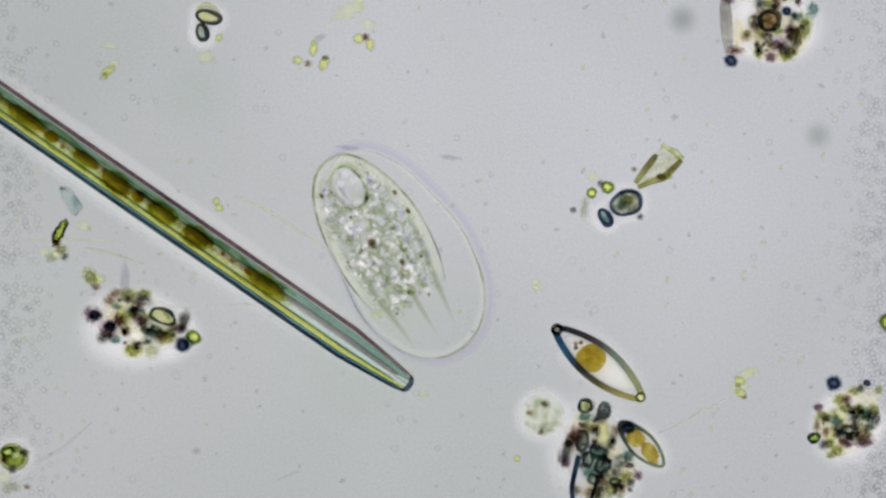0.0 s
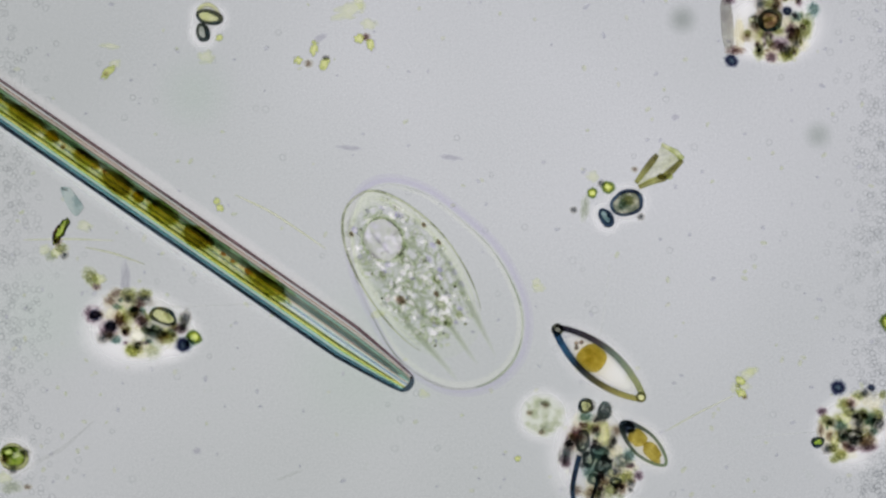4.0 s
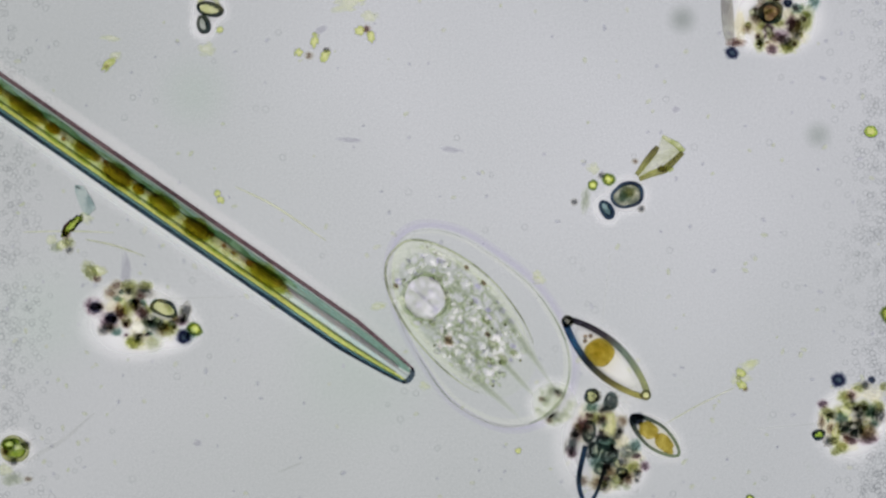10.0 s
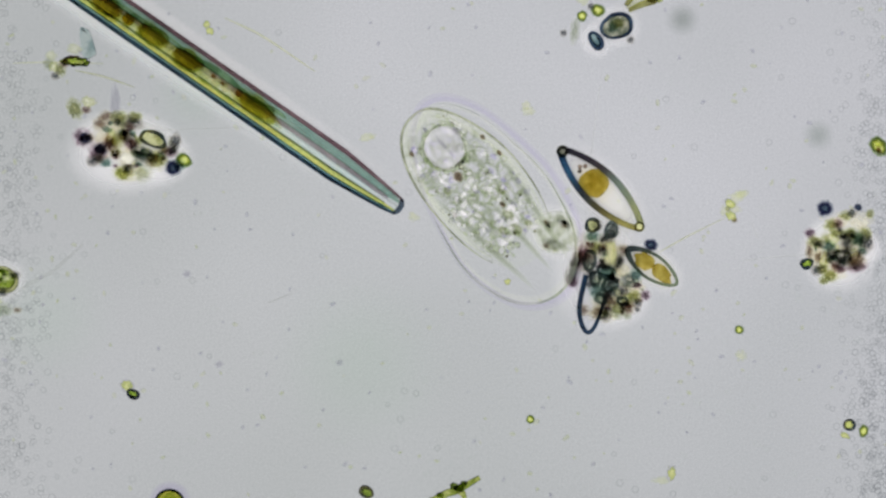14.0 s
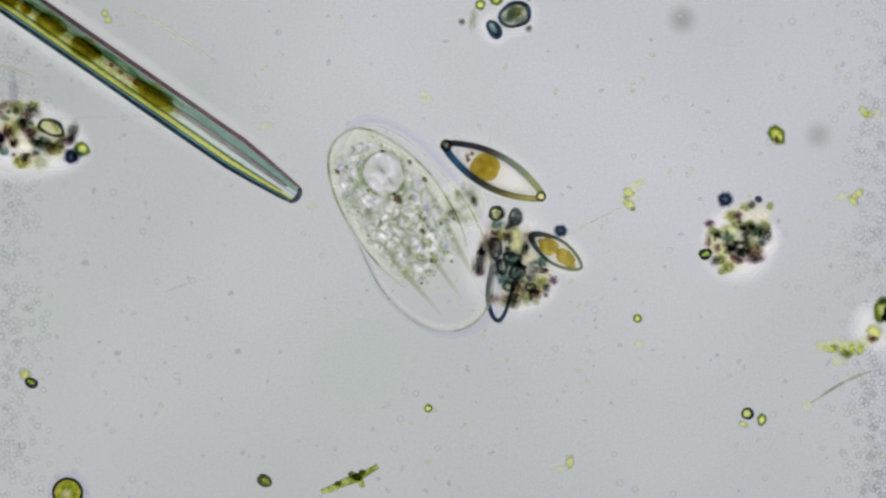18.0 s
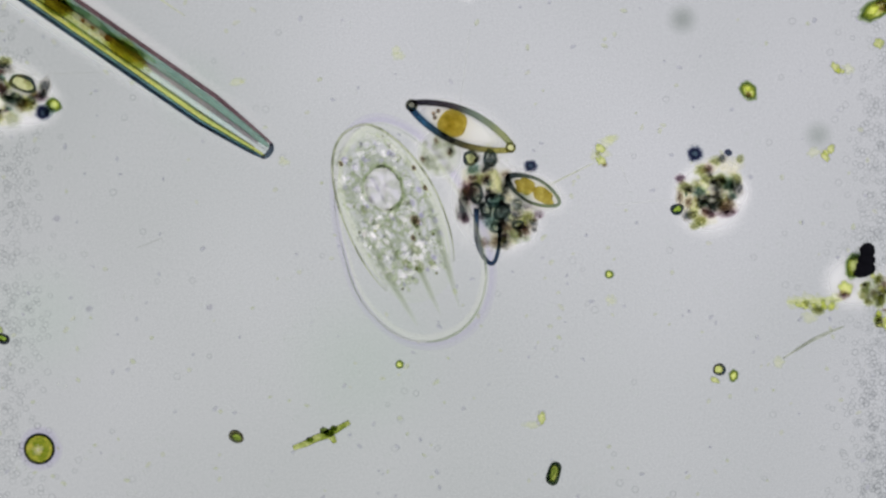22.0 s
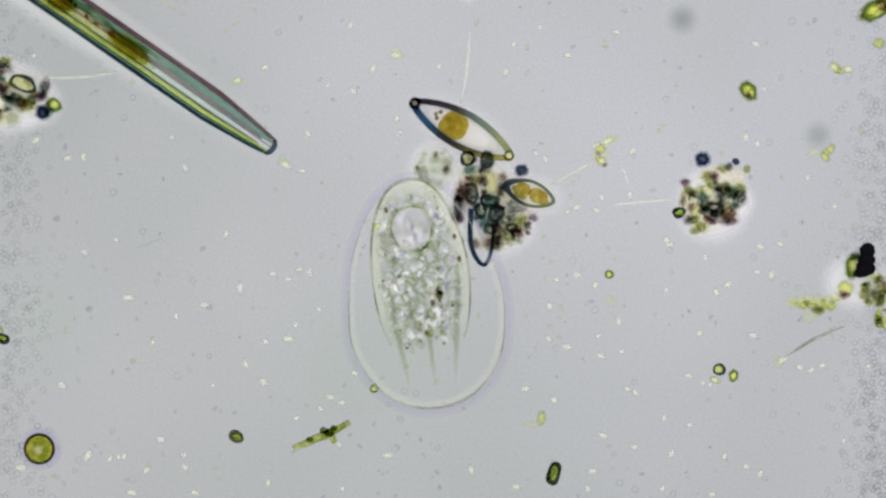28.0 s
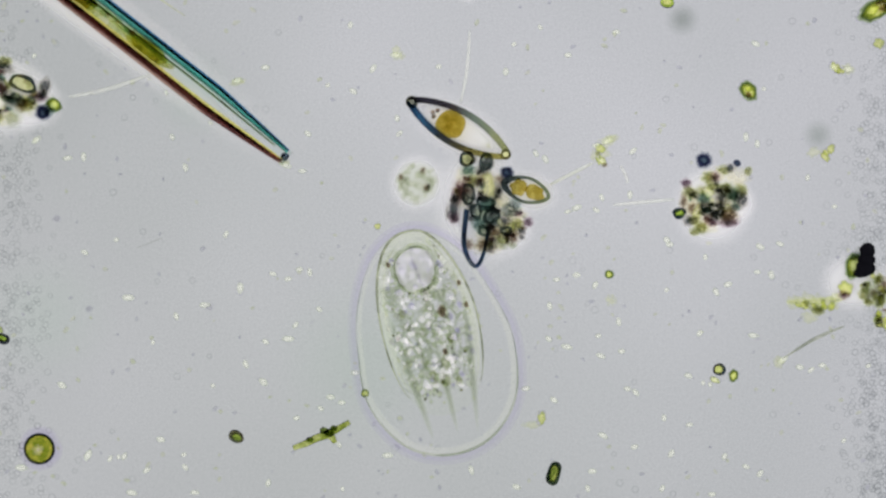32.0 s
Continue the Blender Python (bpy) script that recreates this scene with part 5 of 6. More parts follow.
def wedge():
    ob = thing("wedge_splinter", 1165, 297, 0, "wedge-shaped pale yellow-green glassy splinter", "splinter")
    line = [(-40, -28), (-34, -34), (30, -2), (42, 14), (28, 27), (5, 42), (-3, 22)]
    part("face", pillow(line, 3, 13, 2, 2), matter("straw_glass", (0.98, 0.98, 0.84), (0.78, 0.80, 0.54), 1.01, scale=30), ob, "pale yellow glassy face")
    part("edge", sweep([(-36, -35, 10), (-14, -25, 11), (8, -18, 10), (24, -4, 10), (41, 13, 9)], [4, 6, 7, 6, 4.5], 8, False, 0.6), WEDGE_EDGE, ob, "dark olive edge")
    part("edge", sweep([(-41, -27, 10), (-24, -4, 11), (-10, 14, 10), (-3, 23, 9)], [4, 6, 6, 4], 8, False, 0.6), WEDGE_EDGE, ob, "dark olive edge")
    part("edge", sweep([(5, 42, 9), (16, 35, 9), (30, 27, 10), (42, 14, 9)], [3, 4, 5.5, 5.5], 8, False, 0.6), YOUNG_EDGE, ob, "pale yellow edge")
    part("crumb", ball(8, 5, 4, 0.6, 3, 4, (4, -16, 12)), WEDGE_EDGE, ob, "dark speck on the edge")
    part("crumb", ball(7, 5, 5, 0.5, 3, 5, (18, -16, 8)), YOUNG_EDGE, ob, "pale yellow speck")
    return ob


YOUNG_EDGE = matter("yellow_glass_edge", (0.98, 1.0, 0.66), (0.70, 0.76, 0.34), 1.05, scale=60, crisp=0.2)
WEDGE_EDGE = matter("olive_glass_edge", (0.58, 0.58, 0.22), (0.20, 0.18, 0.07), 1.02, scale=24)


wedge()
bead("green_cell", GREEN, 1075, 332, 11, 10, "small yellow-green cell beside the round cell", "algal cell", "green cells")
bead("green_cell", GREEN, 1047, 342, 8, 8, "small bright yellow-green cell", "algal cell", "green cells")
bead("green_cell", FADED, 1047, 312, 9, 8, "small faint pale yellow-green cell", "algal cell", "green cells")
bead("dark_grain", DARK, 1063, 325, 6, 5, "tiny dark round grain", "grain", "dark grains")
bead("dark_grain", DARK, 1133, 384, 6, 5, "tiny dark round grain", "grain", "dark grains")
bead("dark_grain", DARK, 1014, 372, 5, 5, "tiny dark round grain", "grain", "dark grains")
bead("dark_grain", BROWN, 1122, 300, 5, 4, "tiny brown round grain", "grain", "dark grains")
bead("rod_fragment", GREY, 1034, 368, 25, 7, "short grey-olive rod fragment", "fragment", "", 97)

# upper left scraps


def scrap(material, u, v, a, b, turn=0.0, shape="shard"):
    """A nameless crumb of algae."""
    words = {"yellow_green_scrap": "bright yellow-green crumb of algae", "faded_scrap": "faint pale yellow crumb", "faint_lilac_scrap": "faint lilac-grey crumb of algae"}
    label = words.get(material.name, "small olive crumb of algae")
    if shape == "bead":
        return bead("algae_crumb", material, u, v, a, b, label, "algae crumb", "crumbs", turn)
    return bead("algae_crumb", material, u, v, a, b, label, "algae crumb", "crumbs", turn, 3, 0.7)


for m, u, v, a, b, t in ((YOUNG, 190, 128, 16, 6, -42), (FADED, 203, 113, 9, 7, -40), (FADED, 193, 82, 16, 3, 5), (YOUNG, 387, 67, 5, 5, 0), (FADED, 364, 102, 14, 11, 0), (YOUNG, 388, 368, 6, 5, 30), (YOUNG, 383, 357, 5, 5, 0),
                         (BROWN, 187, 131, 5, 3, -42), (YOUNG, 527, 107, 7, 6, 0), (YOUNG, 555, 87, 14, 6, 100), (BROWN, 545, 113, 8, 6, 0), (YOUNG, 573, 113, 11, 7, -60), (DARK, 576, 103, 6, 4, 0), (SHADE, 566, 67, 10, 4, -25)):
    scrap(m, u, v, a, b, t)
scrap(YOUNG, 635, 69, 9, 7)
scrap(RUST, 647, 66, 7, 6, 0, "bead")
scrap(YOUNG, 655, 79, 11, 7, 80)
scrap(FADED, 653, 44, 13, 8)
scrap(FADED, 615, 20, 30, 12, -20)
scrap(FADED, 634, 5, 16, 6, 60)
scrap(SHADE, 797, 279, 20, 3, 8)
scrap(SHADE, 618, 262, 25, 2, 4)
scrap(FADED, 948, 500, 6, 5)
scrap(YOUNG, 915, 812, 5, 4)
scrap(SHADE, 1194, 208, 5, 4)
scrap(SHADE, 348, 798, 6, 4)
for m, u, v, a, b, t in ((FADED, 1322, 662, 19, 8, -22), (YOUNG, 1309, 674, 9, 6, 30), (YOUNG, 1311, 696, 10, 6, 40), (FADED, 1300, 688, 10, 7, 60), (FADED, 1318, 684, 9, 6, 0), (FADED, 1327, 657, 8, 5, -20), (OLIVE, 1305, 683, 4, 3, 0), (BROWN, 1317, 703, 4, 3, 20)):
    scrap(m, u, v, a, b, t)

# the glassy flake, the green shard and its crumbs
FLAKE = shard("glass_flake", matter("blue_grey_flake", (0.78, 0.87, 0.84), (0.44, 0.57, 0.56), 1.08, scale=40, crisp=0.22), 127, 354, 30, 11, 58, "thin blue-grey glassy flake lying flat", "fragment")
G_SHARD = thing("green_shard", 107, 410, 0, "narrow green shard with a red-brown edge", "fragment", turn=-68)
part("shard_body", ball(24, 8, 7, 0.7, 3, 8, (0, 0, 8)), GREEN, G_SHARD)
part("shard_edge", sweep([(-20, 5, 9), (-8, 8, 10), (8, 8, 9)], [2, 3.5, 1.5], 8), RUST, G_SHARD, "red-brown edge")
part("bright_streak", ball(14, 3, 3, 0.3, 2, 8, (3, -1, 14)), YOUNG, G_SHARD, "bright yellow streak")
for m, u, v, a, b in ((OLIVE, 110, 440, 12, 9), (RUST, 102, 428, 7, 9), (DARK, 116, 452, 6, 7), (STRAW, 100, 449, 9, 7), (FADED, 80, 444, 9, 8), (GREY, 92, 455, 11, 9)):
    crumb = part_of(G_SHARD, "crumb", SOFT[m.name], "small olive crumb stuck to the shard")
    crumb.matrix_basis = lay(107, 410, 0, -68).inverted() @ lay(u, v, 1) @ Matrix.Diagonal(((a * 1.1 + 3.0) / 1000, (b * 1.1 + 3.0) / 1000, min(a, b) / 1000, 1))
bead("algae_crumb", FADED, 150, 400, 12, 9, "faint pale yellow crumb", "algae crumb", "crumbs")
TAIL = bead("algae_crumb", OLIVE, 160, 490, 20, 13, "small olive crumb of algae", "algae crumb", "crumbs", 50)
bead("algae_crumb", RUST, 170, 508, 8, 6, "small rust-brown crumb of algae", "algae crumb", "crumbs")
bead("algae_crumb", STRAW, 174, 494, 11, 9, "small pale yellow crumb", "algae crumb", "crumbs")

# lower left green cell
LEFT_CELL = walled_cell("green_cell", 24, 808, 22, 20, 0, OLIVE, GREEN, 4, "large rounded dark-green cell with rust-brown spots", "algal cell", "green cells")
for m, u, v, r in ((GREEN, 15, 800, 9), (RUST, 10, 812, 7), (DARK, 44, 800, 7), (DARK, 24, 830, 7), (STRAW, 30, 806, 8)):
    grain(LEFT_CELL, "granule", m, u, v, r, r * 0.8, 0, "ball", 20)
scrap(GREY, 20, 862, 22, 12)
scrap(BROWN, 48, 862, 7, 4)
scrap(FADED, 8, 845, 14, 9)

# right edge and the far right
def green_blob(u, v, a, b, turn, label):
    ob = thing("green_cell", u, v, 0, label, "algal cell", "green cells", turn)
    for nm, mat, x, y, p, q, lab in (("cell_body", SOFT["green_grain"], 0, 0, a * 1.25, b * 1.3, ""), ("bright_core", SOFT["yellow_green_scrap"], -a * 0.3, b * 0.15, a * 0.6, b * 0.6, "bright yellow core"),
                                     ("dark_spot", SOFT["rust_brown_grain"], a * 0.35, -b * 0.3, a * 0.5, b * 0.5, "rust-brown spot")):
        cushion = part_of(ob, nm, mat, lab)
        cushion.matrix_basis = Matrix.Translation((x / 1000, y / 1000, 0.001 if nm == "cell_body" else b * 0.8 / 1000)) @ Matrix.Diagonal((p / 1000, q / 1000, b * 0.9 / 1000, 1))
    return ob


green_blob(1571, 572, 19, 14, 60, "pear-shaped dark-green cell with a bright yellow core")
green_blob(1798, 428, 34, 17, -32, "elongated green and rust-brown cell")
bead("algae_crumb", RUST, 1806, 418, 12, 8, "small rust-brown crumb of algae", "algae crumb", "crumbs", -30)
for u, v, a, b, t in ((1726, 531, 11, 6, 50), (1734, 537, 8, 4, 0), (1802, 488, 9, 8, 0), (1717, 675, 6, 8, 20), (1707, 688, 10, 5, 50), (1709, 681, 5, 4, 0), (1328, 943, 8, 8, 0),
                      (1512, 1084, 8, 4, 20), (1625, 1052, 9, 9, 0), (667, 556, 14, 5, -10), (952, 510, 10, 6, 0), (749, 697, 9, 6, 40), (1205, 1150, 6, 12, 10), (1186, 1163, 14, 4, 0)):
    scrap(YOUNG if u > 1650 and v < 700 or u in (1512, 1205) else FADED, u, v, a, b, t)
scrap(FADED, 1748, 534, 10, 7, 20)
scrap(FADED, 1687, 681, 11, 7, -10)
bead("green_cell", GREEN, 1325, 897, 7, 6, "tiny round green cell", "algal cell", "green cells")
walled_cell("round_cell", 1519, 1065, 8, 8, 0, RIM, YOUNG, 3.2, "tiny round dark-walled cell with a yellow core", "algal cell", "walled cells")
bead("green_cell", GREEN, 1545, 1076, 7, 10, "tiny oval yellow-green cell", "algal cell", "green cells", 10)


def black_clump():
    c = thing("black_clump", 1777, 874, 0, "black lump with olive cells and a pale yellow bar of slime", "debris clump")
    slime(c, 1760, 910, 70, 60)
    for m, u, v, a, b, t, sh in (
            (TAR, 1781, 857, 14, 16, 0, "ball"), (TAR, 1780, 872, 15, 16, 0, "ball"), (TAR, 1777, 886, 17, 15, 0, "ball"), (GREEN, 1757, 882, 12, 18, 10, "ball"), (TAR, 1769, 893, 13, 10, 0, "ball"), (MURK, 1762, 876, 9, 18, 10, "ball"),
            (YOUNG, 1744, 922, 11, 10, 0, "ball"), (RUST, 1740, 933, 7, 5, 0, "ball"), (GREY, 1789, 920, 14, 16, 0, "ball"), (OLIVE, 1803, 940, 11, 12, 0, "ball"),
            (OLIVE, 1775, 932, 8, 7, 0, "ball"), (OLIVE, 1690, 957, 8, 6, 20, "ball"), (OLIVE, 1696, 962, 7, 5, 0, "ball"), (FADED, 1679, 973, 9, 7, 0, "ball"),
            (BROWN, 1810, 915, 10, 12, 0, "ball")):
        grain(c, "grain", m, u, v, a, b, t, sh)
    bar = part("slime_bar", pillow(oval(46, 5.5, 28, 3.0, 0, 0.10), 2, 8, 3, 3), STRAW_BAR, c, "pale yellow bar")
    bar.matrix_basis = Matrix.Translation(P(1690, 944) - c.location) @ pose(0, 0, 0, 0, 0, 3)
    for k in range(6):
        grain(c, "grain", FADED, 1650 + 15 * k, 946 - 0.9 * k + 4 * math.sin(k * 2.1), 9 + 2 * math.sin(k), 7 + 2 * math.cos(k * 1.7), 20 * k, "ball", 9)
    litter(c, 26, 1795, 925, 24, 26, 3, 6, 9, [OLIVE, OLIVE, YOUNG, GREY, BROWN, DARK])
    litter(c, 22, 1808, 968, 13, 30, 3, 6, 10, [OLIVE, YOUNG, GREY, BROWN, FADED])
    litter(c, 12, 1690, 952, 34, 8, 2.5, 5, 11, [OLIVE, YOUNG, FADED, YOUNG])
    return c


TAR = plain("tar_black", (0.0010, 0.0010, 0.0030), (0.003, 0.003, 0.006), 60, 0.9)
STRAW_BAR = matter("straw_bar", (0.97, 0.98, 0.82), (0.78, 0.82, 0.58), 1.0, haze=0.10, haze_col=(1.0, 1.0, 0.7), scale=60)
black_clump()

# lower things
SPHERE = thing("algal_ball", 318, 1205, 0, "round yellow-green algal ball with a dark rim", "algal cell")
part("ball_body", ball(25, 25, 22, 0.0, 4, 1, (0, 0, 23)), matter("yellow_green_ball", (0.88, 0.84, 0.12), (0.40, 0.52, 0.03), 1.05, scale=75, crisp=0.18), SPHERE)
part("ball_rim", sweep([(25 * math.cos(t), 25 * math.sin(t), 23) for t in (2 * math.pi * i / 40 for i in range(40))], 2.9, 8, True, 1.5), matter("green_black_rim", (0.16, 0.16, 0.08), (0.03, 0.05, 0.03), 1.12, scale=22), SPHERE, "dark olive rim")
core = part_of(SPHERE, "core", soft_matter("lilac_core", [(0.3, (0.98, 0.95, 0.8)), (0.9, (1.0, 0.95, 0.9))], ((0.0, 0.0), (0.4, 0.10), (0.9, 0.28)), (0.95, 0.85, 0.8), 0.6), "pale lilac core")
core.matrix_basis = Matrix.Translation((-0.001, -0.001, 0.044)) @ Matrix.Diagonal((0.012, 0.011, 0.002, 1))
# lilac halo painted round the ball
ring = new("slime", soft_mesh(LILAC_HALO))
ring.parent = SPHERE
ring.matrix_basis = Matrix.Translation((0, 0, 0.001)) @ Matrix.Diagonal((0.044, 0.044, 0.002, 1))
walled_cell("bean_cell", 666, 1184, 11, 7, 30, RIM, GREEN, 3.6, "small bean-shaped dark-green cell", "algal cell", "green cells")
bean = thing("bean_cell", 1227, 1249, 0, "dark-green S-shaped double cell", "algal cell", "green cells", 118)
bean_line = [(x, y * (0.88 + 0.12 * (x / 17) ** 2) + 2.5 * math.sin(x / 11)) for x, y in oval(17, 10, 32, 2.4)]
part("lobe", dome([(x * 0.9, y * 0.9) for x, y in bean_line], 3, 15, 0.5, 4), matter("yellow_green_bean", (0.80, 0.80, 0.22), (0.26, 0.34, 0.05), 1.04, scale=70, crisp=0.2), bean, "yellow-green filling")
part("lobe_wall", sweep([(x, y, 9) for x, y in bean_line], [3.6 + 0.7 * math.sin(0.5 * q) for q in range(32)], 8, True, 1.3), matter("green_black_wall", (0.08, 0.12, 0.06), (0.02, 0.035, 0.02), 1.12, scale=30), bean, "dark wall")




DARK_GREEN = matter("dark_green_knob", (0.40, 0.50, 0.14), (0.10, 0.14, 0.03), 1.06, scale=60, crisp=0.2)
TWIG = matter("twig_green", (0.96, 0.98, 0.42), (0.40, 0.48, 0.08), 1.07, scale=55, crisp=0.2)


def twig():
    ob = thing("algae_twig", 816, 1181, 0, "thin knobbly yellow-green twig of algae", "algae twig")
    part("stem", sweep([(-50, -23, 6), (-30, -16, 7), (-8, -5, 7), (6, -1, 7), (26, 9, 7), (50, 23, 6)], [4.5, 6, 7, 7, 6, 4.5], 8), TWIG, ob, "yellow-green stem")
    part("side_shoot", sweep([(10, 0, 8), (20, -5, 8), (24, -14, 7)], [5, 6, 4], 8), TWIG, ob, "short side shoot")
    for x, y, r in ((4, 8, 6), (14, 4, 7), (-20, -8, 5), (22, 12, 5)):
        part("knob", ball(r * 1.2, r, r * 0.7, 0.4, 3, x, (x, y, 12)), DARK_GREEN, ob, "dark olive knob")
    return ob


twig()
walled_cell("bean_cell", 253, 1010, 9, 6, 20, DARK, GREEN, 3.4, "small dark-green bean-shaped cell", "algal cell", "green cells")
scrap(YOUNG, 242, 996, 10, 9)
scrap(SHADE, 405, 958, 5, 4)
scrap(SHADE, 618, 955, 5, 4)

# hairs
FAINT = matter("faint_grey_thread", (0.96, 0.96, 0.95), (0.90, 0.90, 0.89), 1.0, scale=20)
OLIVE_HAIR = matter("olive_hair", (0.88, 0.89, 0.76), (0.52, 0.55, 0.44), 1.02, scale=40)
strand("slime_thread", FADED, [(1176, 764), (1230, 733), (1298, 700)], 1.5, "fine pale thread stretched over the slide", "thread", "threads")
strand("slime_thread", FADED, [(40, 425), (120, 423), (200, 426)], 1.6, "fine pale thread stretched over the slide", "thread", "threads")
strand("slime_thread", FADED, [(150, 438), (200, 448), (255, 468)], 2.0, "fine pale thread stretched over the slide", "thread", "threads")
strand("slime_thread", FAINT, [(40, 835), (70, 815), (110, 795), (165, 745)], 4.0, "blurred grey thread stretched over the slide", "thread", "threads")
strand("slime_thread", FADED, [(415, 345), (480, 375), (575, 440)], 2.0, "fine pale thread stretched over the slide", "thread", "threads")
strand("olive_filament", OLIVE_HAIR, [(1632, 1046), (1680, 1015), (1712, 1000), (1740, 989)], 3.4, "thin tapering grey-olive filament", "filament")
strand("slime_thread", FAINT, [(490, 850), (515, 840), (535, 832)], 2.2, "blurred grey thread stretched over the slide", "thread", "threads")


def ribbon(u0, v0, u1, v1, w, sag):
    """A flat slime ribbon with its long axis along x."""
    p, q = P(u0, v0), P(u1, v1)
    d = q - p
    bm = bmesh.new()
    n = 16
    rows = []
    for k in range(n + 1):
        f = k / n
        h = w * (0.4 + 0.6 * math.sin(math.pi * (0.1 + 0.8 * f))) / 1000
        y = sag / 1000 * math.sin(math.pi * f)
        rows.append([bm.verts.new(((f - 0.5) * d.length, y + e * h, z)) for e, z in ((-1, 0), (0, 0.0004), (1, 0), (0, -0.0004))])
    for lo, hi in zip(rows, rows[1:]):
        for k in range(4):
            bm.faces.new((lo[k], lo[(k + 1) % 4], hi[(k + 1) % 4], hi[k]))
    bm.faces.new(rows[0][::-1])
    bm.faces.new(rows[-1])
    ob = tagged(new("slime_ribbon", mesh_of("slime_ribbon", bm, WHITE)), "thin flat pale ribbon of slime", "ribbon", "ribbons")
    RIBBONS.append((ob, (u0 + u1) / 2, (v0 + v1) / 2, math.degrees(math.atan2(v1 - v0, u1 - u0))))


RIBBONS = []
ribbon(322, 545, 470, 530, 4.0, -5)
ribbon(1078, 466, 1062, 594, 3.2, 4)
ribbon(1332, 774, 1440, 764, 3.6, 0)
ribbon(1222, 738, 1294, 700, 4.2, 0)
ribbon(1345, 705, 1358, 735, 3.0, 2)

# things that drift
CLOUDY = matter("cloudy_grain", (0.86, 0.88, 0.78), (0.76, 0.80, 0.68), 1.02)
SOFT["cloudy_grain"] = soft_matter("soft_cloudy", [(0.3, (0.94, 0.95, 0.90)), (0.6, (0.85, 0.87, 0.79)), (0.9, (0.88, 0.90, 0.80))], rag=0.9)
CLOUD = thing("grain_cloud", 960, 735, 0, "loose round cloud of pale olive grains in slime", "grain cloud")
slime(CLOUD, 960, 735, 60, 58)
body = part_of(CLOUD, "slime_ball", soft_matter("grey_green_slime", [(0.12, (0.96, 0.97, 0.94)), (0.3, (0.90, 0.92, 0.86)), (0.9, (0.90, 0.92, 0.85))], rag=0.3, fleck=0.3), "round grey-green slime ball")
body.matrix_basis = Matrix.Translation((0, 0, 0.001)) @ Matrix.Diagonal((0.044, 0.043, 0.010, 1))
litter(CLOUD, 34, 960, 735, 34, 33, 2.5, 6.0, 12, [CLOUDY])
for u, v, r in ((936, 731, 4), (964, 717, 4.5), (957, 765, 4)):
    grain(CLOUD, "grain", BROWN, u, v, r, r * 0.8)
KNOB = bead("dark_grain", INK, 1110, 757, 11, 10, "round blue-black grain beside the oval alga", "grain", "dark grains")
SWIMMER = walled_cell("round_cell", 1548, 243, 9, 8, 0, GREEN, YOUNG, 3.0, "tiny round bright-green cell", "algal cell", "green cells")
DRIFTER = bead("green_cell", GREEN, 956, 1055, 6, 6, "tiny round green cell", "algal cell", "green cells")


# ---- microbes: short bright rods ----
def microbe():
    """A hollow rod: a bright side wall, closed by clear end caps, so it all but vanishes on end."""
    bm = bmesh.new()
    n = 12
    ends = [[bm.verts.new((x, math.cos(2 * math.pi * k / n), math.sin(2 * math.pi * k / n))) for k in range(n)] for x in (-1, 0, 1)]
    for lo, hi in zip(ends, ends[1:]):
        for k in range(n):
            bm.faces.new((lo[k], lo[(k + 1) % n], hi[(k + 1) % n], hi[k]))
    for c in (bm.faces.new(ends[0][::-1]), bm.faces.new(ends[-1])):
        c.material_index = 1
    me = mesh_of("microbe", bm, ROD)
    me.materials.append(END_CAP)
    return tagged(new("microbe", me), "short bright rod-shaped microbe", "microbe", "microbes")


ROD = soft_matter("bright_rod", [(0.15, (0.94, 0.93, 0.97)), (0.35, (0.95, 0.97, 0.91)), (0.7, (1.0, 1.0, 0.96))], ((0.0, 0.0), (0.25, 0.04), (0.55, 0.20), (0.8, 0.30)), (0.97, 1.0, 0.91), 0.5)
END_CAP = matter("clear_end_cap", (1.0, 1.0, 1.0), (0.99, 1.0, 0.99), 1.0)


# places and turns as they lie in the last view: the larger ones, then three quarters of the field
BIG_RODS = ((700, 98, 0), (420, 143, -20), (148, 278, 90), (505, 292, 20), (1475, 120, 45), (1075, 250, -25), (227, 527, 0), (363, 540, 0), (510, 600, 0), (110, 682, 30), (156, 806, -65), (233, 872, 10), (686, 806, 0), (38, 828, 0),
            (1063, 630, 20), (1265, 672, 20), (1333, 594, 10), (1067, 771, 30), (834, 832, 75), (1385, 637, -30), (425, 510, 90), (1003, 614, 15), (660, 122, -60), (65, 248, -40), (120, 280, -10), (466, 676, 35), (1020, 368, -20))
RODS_ABOVE = ((620, 45, 100), (470, 120, 0), (625, 162, 30), (703, 210, 80), (707, 237, -45), (305, 243, 60), (328, 297, 80), (535, 303, 0), (545, 237, 40), (400, 415, -60), (1090, 57, 0), (1337, 78, 30), (1005, 98, 0), (895, 127, 90),
              (948, 272, 60), (965, 282, 60), (1055, 258, -20), (1065, 285, 40), (1120, 268, -40), (1500, 123, 0), (1005, 375, -15), (1065, 350, 60), (1055, 372, 30), (1115, 345, 90), (1320, 243, 90), (1340, 255, 90), (1180, 425, 40), (1185, 433, 0), (1380, 432, 20))
RODS_LEFT = ((150, 447, 30), (312, 560, 75), (483, 485, 20), (510, 494, -10), (530, 477, 0), (548, 482, 80), (565, 548, 40), (523, 576, -50), (470, 605, 30), (435, 645, 70), (585, 703, 10), (568, 723, 40), (605, 713, 0), (628, 660, 0),
             (525, 740, -10), (285, 778, 10), (195, 812, -60), (220, 808, -60), (260, 832, -30), (328, 827, 50), (345, 872, 0), (475, 855, -75), (600, 787, 60))
